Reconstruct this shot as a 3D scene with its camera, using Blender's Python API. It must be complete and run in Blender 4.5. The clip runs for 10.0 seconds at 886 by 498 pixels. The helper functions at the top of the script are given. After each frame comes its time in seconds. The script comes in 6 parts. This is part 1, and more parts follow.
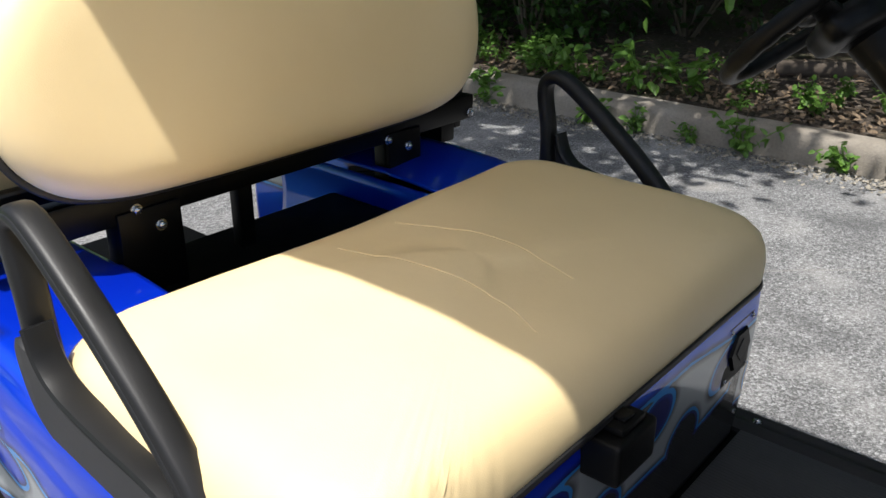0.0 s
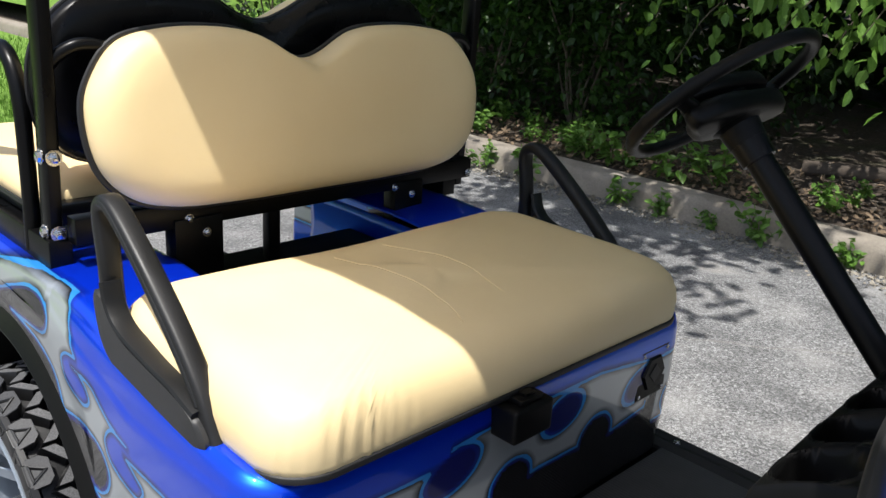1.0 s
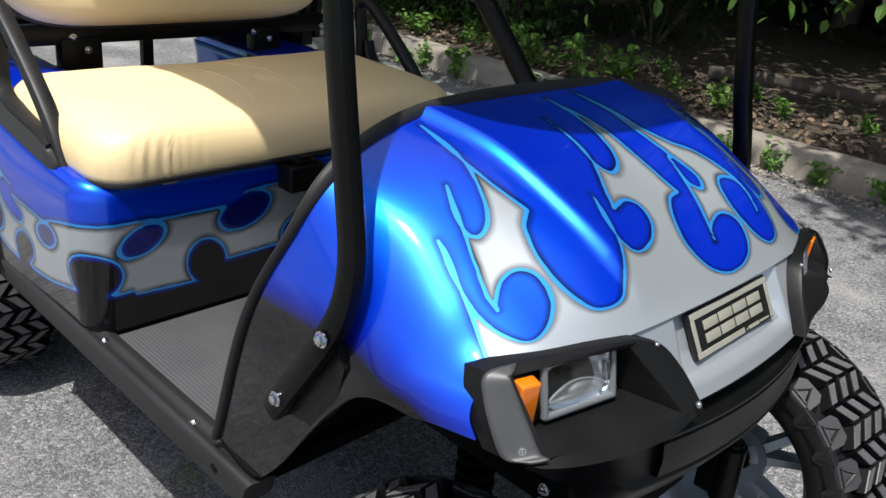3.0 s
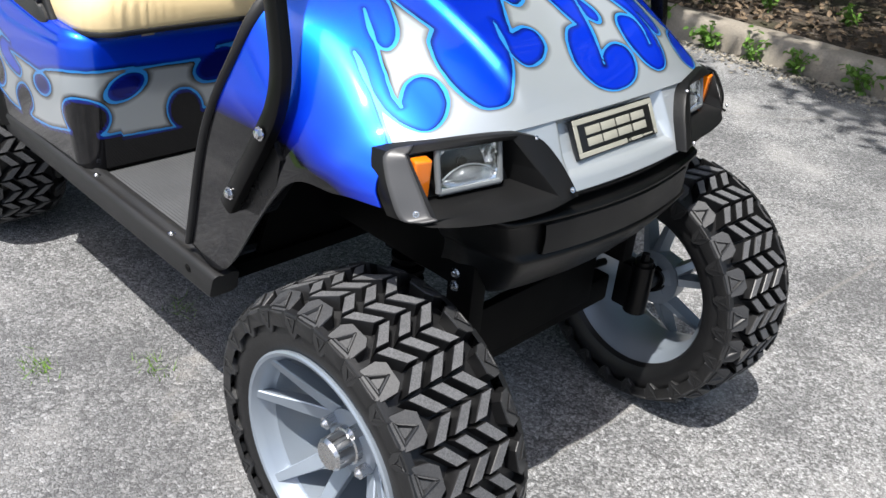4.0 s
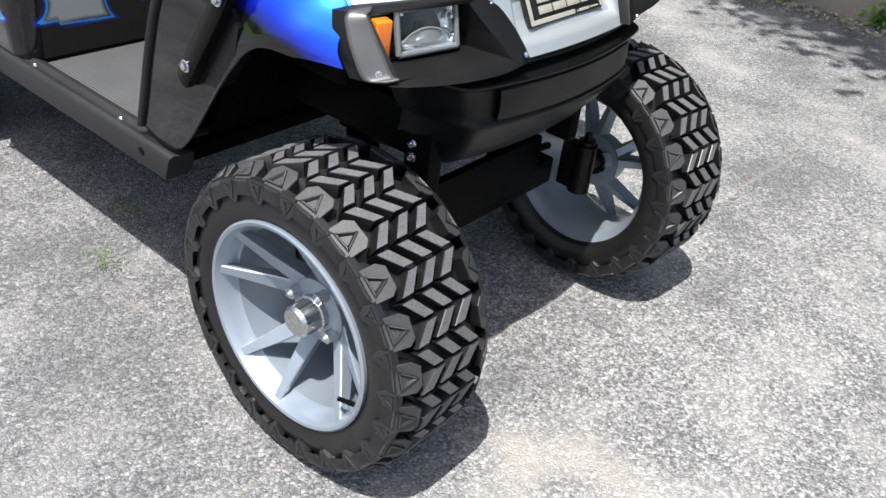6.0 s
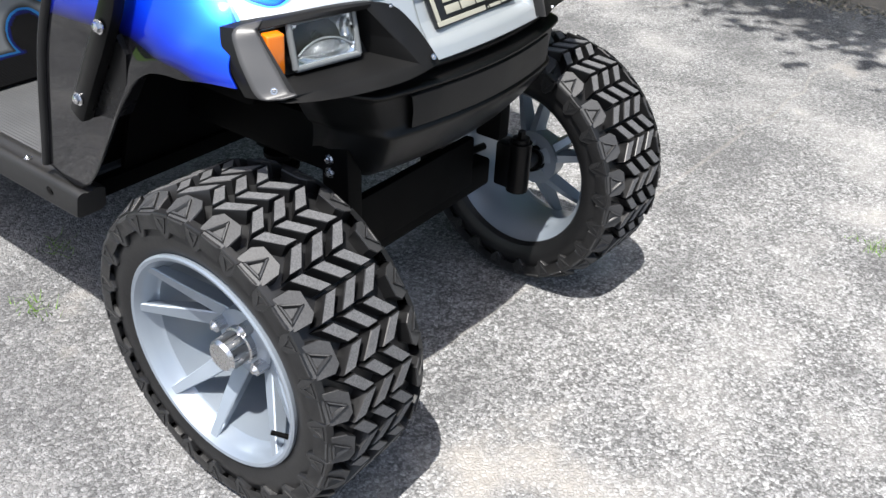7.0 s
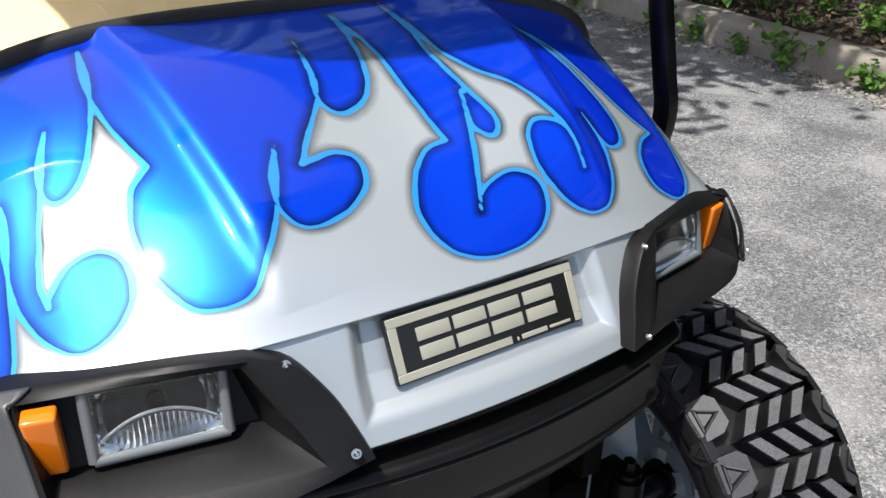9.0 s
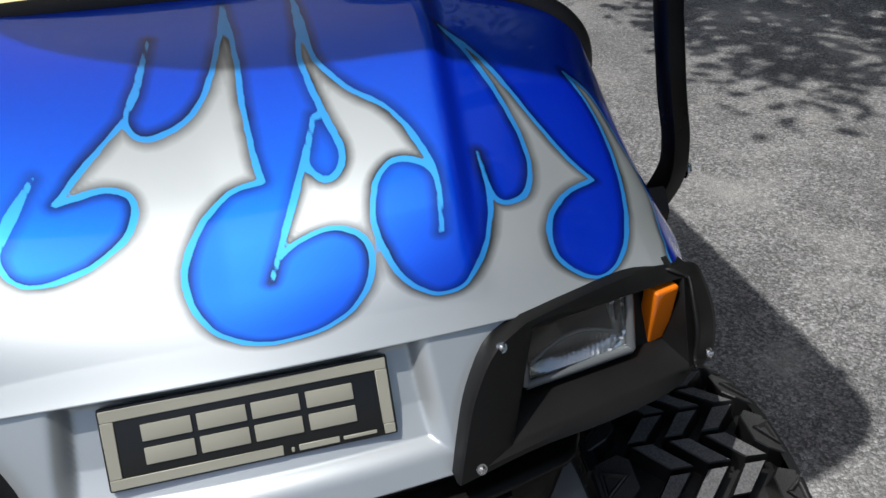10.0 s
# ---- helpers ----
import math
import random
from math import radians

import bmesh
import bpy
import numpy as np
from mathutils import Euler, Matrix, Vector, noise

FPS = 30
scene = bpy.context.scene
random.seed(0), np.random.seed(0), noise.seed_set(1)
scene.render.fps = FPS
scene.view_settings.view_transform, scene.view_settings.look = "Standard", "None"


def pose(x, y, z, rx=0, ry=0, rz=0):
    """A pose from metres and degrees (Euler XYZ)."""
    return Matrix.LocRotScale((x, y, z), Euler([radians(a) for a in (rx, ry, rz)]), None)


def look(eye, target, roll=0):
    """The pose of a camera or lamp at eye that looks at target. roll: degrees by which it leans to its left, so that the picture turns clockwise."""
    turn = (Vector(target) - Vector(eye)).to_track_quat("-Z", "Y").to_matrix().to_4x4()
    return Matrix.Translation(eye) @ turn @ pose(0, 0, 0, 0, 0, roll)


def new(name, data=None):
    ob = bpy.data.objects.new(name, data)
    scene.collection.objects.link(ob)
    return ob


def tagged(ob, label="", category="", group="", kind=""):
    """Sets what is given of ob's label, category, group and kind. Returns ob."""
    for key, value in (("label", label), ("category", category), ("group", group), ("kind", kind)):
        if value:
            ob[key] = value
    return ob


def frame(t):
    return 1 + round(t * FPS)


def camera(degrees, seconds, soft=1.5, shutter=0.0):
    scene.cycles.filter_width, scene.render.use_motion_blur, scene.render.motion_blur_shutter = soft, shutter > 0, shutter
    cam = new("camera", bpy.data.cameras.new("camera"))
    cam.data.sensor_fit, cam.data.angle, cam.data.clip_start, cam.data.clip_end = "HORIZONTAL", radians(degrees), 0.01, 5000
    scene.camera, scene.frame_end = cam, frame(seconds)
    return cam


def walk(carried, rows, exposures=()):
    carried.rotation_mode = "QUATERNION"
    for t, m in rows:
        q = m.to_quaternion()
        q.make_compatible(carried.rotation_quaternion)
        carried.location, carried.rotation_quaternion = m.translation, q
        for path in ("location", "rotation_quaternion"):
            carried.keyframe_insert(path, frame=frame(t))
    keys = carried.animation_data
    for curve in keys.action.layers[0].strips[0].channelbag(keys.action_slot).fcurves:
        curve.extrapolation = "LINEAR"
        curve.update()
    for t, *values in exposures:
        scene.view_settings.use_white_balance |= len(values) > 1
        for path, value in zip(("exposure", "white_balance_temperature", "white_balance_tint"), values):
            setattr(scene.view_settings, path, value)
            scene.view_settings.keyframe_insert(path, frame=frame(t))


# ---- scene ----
cam = camera(55.0, 10.0)
METRES, EYE, TILT, LEAN, TURN = 8.0, 1.5, 0.0, 0.0, 0.0
PATH = [
    (0, (0.255, -0.786, 1.288), (-0.932, 0.612, 0.488), 0.3),
    (0.5, (0.434, -0.918, 1.321), (-0.888, 0.447, 0.696), 1.4),
    (1, (0.591, -0.955, 1.337), (-0.737, 0.399, 0.7), 3.7),
    (1.5, (0.804, -0.849, 1.353), (-0.657, 0.414, 0.832), 6.6),
    (2, (0.919, -0.845, 1.331), (-0.527, 0.367, 0.667), 6.0),
    (2.5, (1.077, -0.949, 1.316), (-0.254, 0.365, 0.607), 5.0),
    (2.7, (1.154, -1.004, 1.305), (-0.121, 0.339, 0.551), 5.4),
    (3.8, (1.515, -1.142, 1.262), (0.277, 0.15, 0.369), 5.9),
    (4, (1.563, -1.153, 1.253), (0.357, 0.114, 0.284), 5.3),
    (4.5, (1.584, -1.172, 1.21), (0.495, 0.06, 0.071), 5.8),
    (5, (1.587, -1.205, 1.18), (0.566, 0.063, 0.017), 9.2),
    (5.2, (1.59, -1.214, 1.164), (0.596, 0.022, -0.054), 10.3),
    (6.3, (1.599, -1.258, 1.192), (0.602, 0.117, 0.138), 5.1),
    (6.5, (1.614, -1.252, 1.194), (0.668, 0.149, 0.124), 5.1),
    (7, (1.626, -1.152, 1.172), (0.643, 0.213, 0.09), 2.6),
    (7.5, (1.674, -0.915, 1.221), (0.346, 0.31, 0.364), 3.2),
    (8, (1.626, -0.753, 1.225), (0.216, 0.351, 0.335), 1.4),
    (8.5, (1.458, -0.568, 1.239), (0.02, 0.518, 0.371), 4.2),
    (9, (1.396, -0.419, 1.224), (-0.084, 0.538, 0.278), 1.0),
    (9.5, (1.389, -0.149, 1.236), (-0.217, 0.51, 0.243), 0.5),
    (10, (1.346, 0.032, 1.226), (-0.303, 0.435, 0.17), -2.4),
]
walk(cam, [(t, look(eye, target, roll)) for t, eye, target, roll in PATH], [(0.0, 0.5), (0.5, -0.05), (1.0, 0.52), (1.5, 0.47), (2.0, 0.35), (2.5, 0.25), (3.8, 0.7), (4.5, 0.95), (5.0, 1.05), (6.5, 0.92), (7.5, 1.1), (8.0, 1.1), (8.5, 1.08), (9.0, 0.6), (9.5, 0.1), (10.0, -0.05)])

from mathutils import bvhtree

# ---- world and sun ----
SUN_WAY = Vector((0.13, -0.38, 1.0)).normalized()          # towards the sun
world = bpy.data.worlds.new("sky")
scene.world = world
world.use_nodes = True
wn = world.node_tree
wn.nodes.clear()
sky = wn.nodes.new("ShaderNodeTexSky")
sky.sky_type, sky.sun_disc = "NISHITA", False
sky.dust_density, sky.ozone_density = 2.8, 0.6
sky.sun_elevation = math.asin(SUN_WAY.z)
sky.sun_rotation = math.atan2(SUN_WAY.x, SUN_WAY.y)
bgn = wn.nodes.new("ShaderNodeBackground")
bgn.inputs["Strength"].default_value = 0.115
won = wn.nodes.new("ShaderNodeOutputWorld")
wn.links.new(sky.outputs[0], bgn.inputs[0])
wn.links.new(bgn.outputs[0], won.inputs[0])
sun = new("sun", bpy.data.lights.new("sun", "SUN"))
sun.data.energy, sun.data.angle, sun.data.color = 4.35, radians(0.6), (1.0, 0.98, 0.945)
sun.matrix_world = look(SUN_WAY * 20, (0, 0, 0))


# ---- materials ----
class Nodes:
    """A small helper to write node materials."""

    def __init__(self, name, rough=0.5, metal=0.0, spec=0.5, coat=0.0):
        self.m = bpy.data.materials.new(name)
        self.m.use_nodes = True
        self.t = self.m.node_tree
        self.b = self.t.nodes["Principled BSDF"]
        self.b.inputs["Roughness"].default_value = rough
        self.b.inputs["Metallic"].default_value = metal
        self.b.inputs["Specular IOR Level"].default_value = spec
        self.b.inputs["Coat Weight"].default_value = coat
        self.b.inputs["Coat Roughness"].default_value = 0.04

    def put(self, socket, value):
        if hasattr(value, "is_linked"):
            self.t.links.new(value, socket)
        elif isinstance(value, (tuple, list)) and len(value) == 3 and socket.type == "RGBA":
            socket.default_value = (*value, 1)
        else:
            socket.default_value = value

    def coords(self, kind="Object"):
        return self.t.nodes.new("ShaderNodeTexCoord").outputs[kind]

    def noise(self, scale, detail=4.0, rough=0.55, vec=None, stretch=None):
        n = self.t.nodes.new("ShaderNodeTexNoise")
        n.inputs["Scale"].default_value, n.inputs["Detail"].default_value, n.inputs["Roughness"].default_value = scale, detail, rough
        v = vec or self.coords()
        if stretch:
            mp = self.t.nodes.new("ShaderNodeMapping")
            mp.inputs["Scale"].default_value = stretch
            self.t.links.new(v, mp.inputs[0])
            v = mp.outputs[0]
        self.t.links.new(v, n.inputs["Vector"])
        return n.outputs[0]

    def cells(self, scale, feature="F1", out="Distance", vec=None):
        n = self.t.nodes.new("ShaderNodeTexVoronoi")
        n.feature = feature
        n.inputs["Scale"].default_value = scale
        self.t.links.new(vec or self.coords(), n.inputs["Vector"])
        return n.outputs[out]

    def ramp(self, fac, *stops):
        n = self.t.nodes.new("ShaderNodeValToRGB")
        e = n.color_ramp.elements
        while len(e) < len(stops):
            e.new(0.5)
        for el, (p, c) in zip(e, stops):
            el.position = p
            el.color = (c, c, c, 1) if isinstance(c, (int, float)) else (*c, 1)
        self.put(n.inputs[0], fac)
        return n.outputs[0]

    def span(self, v, a, b, c=0.0, d=1.0):
        n = self.t.nodes.new("ShaderNodeMapRange")
        for s, x in zip(n.inputs, (v, a, b, c, d)):
            self.put(s, x)
        return n.outputs[0]

    def mix(self, fac, a, b, blend="MIX"):
        n = self.t.nodes.new("ShaderNodeMix")
        n.data_type, n.blend_type = "RGBA", blend
        self.put(n.inputs[0], fac)
        self.put(n.inputs[6], a)
        self.put(n.inputs[7], b)
        return n.outputs[2]

    def math(self, op, a, b=0.0):
        n = self.t.nodes.new("ShaderNodeMath")
        n.operation = op
        self.put(n.inputs[0], a)
        self.put(n.inputs[1], b)
        return n.outputs[0]

    def attr(self, name):
        n = self.t.nodes.new("ShaderNodeAttribute")
        n.attribute_name = name
        return n.outputs["Fac"]

    def chance(self):
        return self.t.nodes.new("ShaderNodeNewGeometry").outputs["Random Per Island"]

    def bump(self, height, strength=0.3, dist=0.01):
        n = self.t.nodes.new("ShaderNodeBump")
        n.inputs["Strength"].default_value, n.inputs["Distance"].default_value = strength, dist
        self.put(n.inputs["Height"], height)
        self.t.links.new(n.outputs[0], self.b.inputs["Normal"])
        return self

    def color(self, c):
        self.put(self.b.inputs["Base Color"], c)
        return self

    def rough(self, r):
        self.put(self.b.inputs["Roughness"], r)
        return self


def black_plastic(name, tone=0.003, rough=0.42, grain=900, spec=0.18):
    k = Nodes(name, rough, spec=spec)
    n = k.noise(grain, 2)
    w = k.noise(9, 4)
    k.color(k.mix(w, (tone * 0.75,) * 3, (tone * 1.5, tone * 1.5, tone * 1.55)))
    k.rough(k.span(w, 0.2, 0.8, rough - 0.08, rough + 0.1))
    return k.bump(n, 0.25, 0.0006).m


def gloss_black(name, tone=0.008, rough=0.16):
    k = Nodes(name, rough, spec=0.2)
    w = k.noise(14, 5)
    k.color((tone, tone, tone * 1.1)).rough(k.span(w, 0.3, 0.75, rough, rough + 0.16))
    return k.m


def vinyl(name):
    k = Nodes(name, 0.42, spec=0.45)
    big, grain = k.noise(3.0, 5), k.cells(700)
    c = k.mix(k.span(big, 0.3, 0.75), (0.85, 0.65, 0.345), (0.905, 0.715, 0.405))
    k.color(c).rough(k.span(big, 0.2, 0.8, 0.36, 0.5))
    soft = k.math("ADD", k.math("MULTIPLY", grain, 0.15), k.noise(16, 3))
    return k.bump(k.math("ADD", soft, k.math("MULTIPLY", k.noise(55, 4), 0.35)), 0.2, 0.004).m


BLUE, SILVER, PALE, INK = (0.001, 0.009, 0.53), (0.335, 0.365, 0.385), (0.035, 0.30, 0.82), (0.003, 0.003, 0.004)


def body_paint(name):
    """Clear-coated metallic blue and silver; the flames' outline follows the distance stored on the mesh as lick, the fade to black as soot."""
    k = Nodes(name, 0.4, 0.0, 0.06, coat=1.0)
    brush, patch = k.noise(45, 3), k.span(k.noise(9, 2), 0.35, 0.65)
    d = k.math("ADD", k.attr("lick"), k.math("MULTIPLY", k.math("SUBTRACT", brush, 0.5), 0.0032))
    blue = k.mix(k.span(k.noise(5, 3), 0.35, 0.7), BLUE, (0.0015, 0.015, 0.55))
    silver = k.mix(k.span(k.noise(4, 3), 0.3, 0.7), SILVER, (0.38, 0.405, 0.42))
    side = k.span(d, -0.0005, 0.0005)
    inner = k.math("MULTIPLY", k.span(d, 0.002, 0.012, 1.0, 0.0), k.span(patch, 0, 1, 0.45, 1.0))
    outer = k.math("MULTIPLY", k.span(d, -0.004, -0.013, 1.0, 0.0), k.span(patch, 0, 1, 1.0, 0.6))
    c = k.mix(side, k.mix(outer, silver, (0.012, 0.011, 0.010)), k.mix(inner, blue, INK))
    width = k.span(k.noise(16, 3), 0.3, 0.7, 0.62, 1.05)
    line = k.math("MULTIPLY", k.span(k.math("ADD", d, k.math("MULTIPLY", width, 0.0042)), 0.0, 0.0009), k.span(k.math("SUBTRACT", d, k.math("MULTIPLY", width, 0.0030)), 0.0, -0.0009))
    c = k.mix(line, c, k.mix(brush, PALE, (0.03, 0.27, 0.75)))
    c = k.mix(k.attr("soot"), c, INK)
    k.color(c)
    # metal flake under the clear coat, cyan over the blue
    sheen = k.t.nodes.new("ShaderNodeBsdfPrincipled")
    shine = k.mix(side, k.mix(outer, (0.58, 0.635, 0.665), INK), k.mix(inner, (0.006, 0.21, 0.98), INK))
    shine = k.mix(line, shine, (0.04, 0.36, 0.80))
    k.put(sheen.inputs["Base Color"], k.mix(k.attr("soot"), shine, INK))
    sheen.inputs["Metallic"].default_value = 1.0
    k.put(sheen.inputs["Roughness"], k.span(k.noise(1600, 1), 0.3, 0.7, 0.36, 0.46))
    sheen.inputs["Coat Weight"].default_value, sheen.inputs["Coat Roughness"].default_value = 1.0, 0.07
    mx = k.t.nodes.new("ShaderNodeMixShader")
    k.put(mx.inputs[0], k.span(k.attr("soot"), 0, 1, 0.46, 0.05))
    k.t.links.new(k.b.outputs[0], mx.inputs[1])
    k.t.links.new(sheen.outputs[0], mx.inputs[2])
    k.t.links.new(mx.outputs[0], k.t.nodes["Material Output"].inputs[0])
    return k.m


def asphalt(name):
    k = Nodes(name, 0.9, spec=0.3)
    v = k.coords()
    big, mid = k.noise(0.45, 5, vec=v), k.noise(2.6, 5, vec=v)
    stone = k.cells(210, out="Color", vec=v)
    stone2 = k.cells(120, out="Color", vec=v)
    fine = k.noise(330, 3, 0.7, vec=v)
    gap = k.cells(120, "DISTANCE_TO_EDGE", vec=v)
    bright = k.ramp(stone, (0.0, 0.06), (0.42, 0.18), (0.58, 0.40), (1.0, 0.80))
    bright2 = k.ramp(stone2, (0.0, 0.07), (0.48, 0.17), (0.68, 0.40), (1.0, 0.76))
    c = k.mix(0.5, bright, bright2)
    c = k.mix(k.span(fine, 0.42, 0.62, 0.45, 0.0), c, (0.05, 0.05, 0.05))
    c = k.mix(k.span(gap, 0.0, 0.08, 0.4, 0.0), c, (0.05, 0.05, 0.05))
    c = k.mix(k.span(mid, 0.50, 0.68, 0.0, 0.5), c, (0.47, 0.46, 0.445))
    c = k.mix(k.span(mid, 0.47, 0.34, 0.0, 0.48), c, (0.075, 0.075, 0.078))
    c = k.mix(k.span(big, 0.44, 0.62, 0.0, 0.38), c, (0.09, 0.09, 0.093))
    dirt = k.span(k.noise(1.3, 6, 0.7, vec=v), 0.6, 0.7, 0.0, 0.35)
    c = k.mix(dirt, c, (0.36, 0.32, 0.27))
    crack = k.cells(0.23, "DISTANCE_TO_EDGE", vec=k.mix(0.35, v, k.t.nodes.new("ShaderNodeTexNoise").outputs[1], "ADD"))
    c = k.mix(k.span(crack, 0.0006, 0.0022, 0.3, 0.0), c, (0.32, 0.30, 0.27))
    k.color(c)
    h = k.math("ADD", k.math("MULTIPLY", stone, 0.5), k.math("ADD", k.span(gap, 0, 0.2), k.math("MULTIPLY", mid, 0.6)))
    return k.bump(h, 0.6, 0.005).m


def concrete(name):
    k = Nodes(name, 0.9, spec=0.2)
    a, b = k.noise(3, 6, 0.65), k.noise(70, 4, 0.7)
    c = k.mix(k.span(a, 0.3, 0.7), (0.22, 0.192, 0.155), (0.36, 0.325, 0.272))
    c = k.mix(k.span(b, 0.35, 0.75, 0.0, 0.45), c, (0.14, 0.12, 0.10))
    k.color(c)
    return k.bump(k.math("ADD", k.math("MULTIPLY", a, 0.6), b), 0.5, 0.008).m


def soil(name):
    k = Nodes(name, 0.95, spec=0.15)
    a, b, ch = k.noise(2.2, 6), k.noise(38, 5, 0.7), k.cells(60, out="Color")
    c = k.mix(k.span(b, 0.3, 0.7), (0.040, 0.033, 0.027), (0.125, 0.100, 0.078))
    c = k.mix(k.span(ch, 0.82, 0.95, 0.0, 0.6), c, (0.27, 0.24, 0.20))
    c = k.mix(k.span(a, 0.5, 0.68, 0, 0.5), c, (0.05, 0.065, 0.025))
    k.color(c)
    return k.bump(k.math("ADD", ch, b), 0.9, 0.02).m


def leafy(name, dark, light, rough=0.45):
    k = Nodes(name, rough, spec=0.4)
    r = k.chance()
    c = k.mix(r, dark, light)
    c = k.mix(k.span(k.noise(30, 2), 0.4, 0.7, 0, 0.35), c, tuple(v * 1.5 for v in light))
    k.color(c)
    k.b.inputs["Transmission Weight"].default_value = 0.0
    tr = k.t.nodes.new("ShaderNodeBsdfTranslucent")
    k.put(tr.inputs[0], k.mix(0.5, c, (0.10, 0.22, 0.02)))
    mx = k.t.nodes.new("ShaderNodeMixShader")
    mx.inputs[0].default_value = 0.3
    out = k.t.nodes["Material Output"]
    k.t.links.new(k.b.outputs[0], mx.inputs[1])
    k.t.links.new(tr.outputs[0], mx.inputs[2])
    k.t.links.new(mx.outputs[0], out.inputs[0])
    return k.m


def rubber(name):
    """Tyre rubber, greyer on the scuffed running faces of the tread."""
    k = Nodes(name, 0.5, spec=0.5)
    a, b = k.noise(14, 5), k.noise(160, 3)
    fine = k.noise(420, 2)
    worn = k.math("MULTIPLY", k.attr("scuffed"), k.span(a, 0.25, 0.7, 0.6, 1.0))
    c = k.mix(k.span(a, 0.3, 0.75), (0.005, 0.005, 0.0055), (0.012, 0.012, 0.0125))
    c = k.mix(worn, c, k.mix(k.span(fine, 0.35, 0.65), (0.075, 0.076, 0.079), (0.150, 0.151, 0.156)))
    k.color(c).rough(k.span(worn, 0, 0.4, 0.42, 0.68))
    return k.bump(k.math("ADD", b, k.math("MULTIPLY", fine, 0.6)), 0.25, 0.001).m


def wheel_paint(name):
    k = Nodes(name, 0.36, 0.4, coat=0.25)
    a = k.noise(7, 4)
    k.color(k.mix(a, (0.23, 0.27, 0.32), (0.31, 0.35, 0.40))).rough(k.span(a, 0.3, 0.7, 0.28, 0.42))
    return k.m


def brushed(name, tone=0.62, rough=0.28):
    k = Nodes(name, rough, 1.0)
    a = k.noise(220, 3, stretch=(1, 0.08, 1))
    k.color(k.mix(a, (tone * 0.8,) * 3, (tone, tone, tone * 1.02))).rough(k.span(a, 0.3, 0.7, rough - 0.08, rough + 0.12))
    return k.m


def plain(name, c, rough=0.5, metal=0.0, coat=0.0, spread=0.15):
    k = Nodes(name, rough, metal, coat=coat)
    a = k.noise(11, 4)
    k.color(k.mix(a, tuple(v * (1 - spread) for v in c), tuple(v * (1 + spread) for v in c)))
    return k.m


def thin_plastic(name, c):
    """Thin white moulded plastic; the sun it lets through is added to brighten the seats."""
    k = Nodes(name, 0.5)
    a = k.noise(11, 4)
    tone = k.mix(a, tuple(v * 0.95 for v in c), c)
    k.color(tone)
    tr = k.t.nodes.new("ShaderNodeBsdfTranslucent")
    k.put(tr.inputs[0], tone)
    mx = k.t.nodes.new("ShaderNodeMixShader")
    mx.inputs[0].default_value = 0.45
    k.t.links.new(k.b.outputs[0], mx.inputs[1])
    k.t.links.new(tr.outputs[0], mx.inputs[2])
    k.t.links.new(mx.outputs[0], k.t.nodes["Material Output"].inputs[0])
    return k.m


def mat_rubber(name):
    """Ribbed rubber of the floor."""
    k = Nodes(name, 0.7, spec=0.3)
    a = k.noise(8, 5)
    k.color(k.mix(a, (0.040, 0.041, 0.044), (0.085, 0.087, 0.09)))
    w = k.t.nodes.new("ShaderNodeTexWave")
    w.inputs["Scale"].default_value, w.inputs["Distortion"].default_value = 42, 0.0
    w.bands_direction = "Y"
    k.t.links.new(k.coords(), w.inputs["Vector"])
    return k.bump(w.outputs[0], 0.35, 0.002).m


def lens_glass(name, c=(0.9, 0.93, 0.95), rough=0.04):
    k = Nodes(name, rough, spec=0.5)
    k.color(c)
    k.b.inputs["Transmission Weight"].default_value = 1.0
    k.b.inputs["IOR"].default_value = 1.45
    return k.m


M_PAINT = body_paint("flame_paint")
M_BLACK = black_plastic("black_plastic")
M_GREY = black_plastic("grey_black_plastic", 0.018, 0.5, spec=0.3)
M_ARM = black_plastic("arm_loop_plastic", 0.010, 0.42, spec=0.35)
M_POD = black_plastic("bezel_plastic", 0.0055, 0.42, spec=0.25)
M_BEZEL_LIT = black_plastic("bezel_lit", 0.045, 0.4, spec=0.6)
M_ARM_LIT = black_plastic("arm_plate_lit", 0.022, 0.45, spec=0.4)
M_DULL = black_plastic("underbody_black", 0.0012, 0.6, spec=0.08)
M_POST = gloss_black("powder_coated_black", 0.002, 0.26)
M_SHELL = gloss_black("black_shell", 0.005, 0.22)
M_VINYL = vinyl("tan_vinyl")
M_PIPE = plain("black_piping", (0.012, 0.012, 0.013), 0.45)
M_TYRE = rubber("tyre_rubber")
M_WHEEL = wheel_paint("silver_wheel_paint")
M_ALU = brushed("machined_aluminium")
M_BOLT = brushed("bolt_steel", 0.7, 0.2)
M_MAT = mat_rubber("ribbed_rubber")
M_ASPHALT, M_KERB, M_SOIL = asphalt("asphalt"), concrete("kerb_concrete"), soil("soil")
M_AMBER = plain("amber_plastic", (0.80, 0.19, 0.006), 0.12, coat=0.8)
M_LENS = lens_glass("headlight_glass")
M_REFLECT = plain("reflector_silver", (0.90, 0.92, 0.93), 0.13, 1.0, spread=0.03)
M_LENSRIM = plain("lens_rim_grey", (0.13, 0.14, 0.147), 0.22, coat=0.5)
M_GLOSSY = black_plastic("bumper_black", 0.0028, 0.34, spec=0.26)
M_PAD = black_plastic("bumper_pad_black", 0.0055, 0.42, spec=0.3)
M_PLATE = plain("badge_cream", (0.30, 0.295, 0.245), 0.45)
M_ROOF = thin_plastic("roof_plastic", (0.80, 0.78, 0.73))
M_PLATEB = plain("badge_black", (0.008, 0.008, 0.008), 0.3)


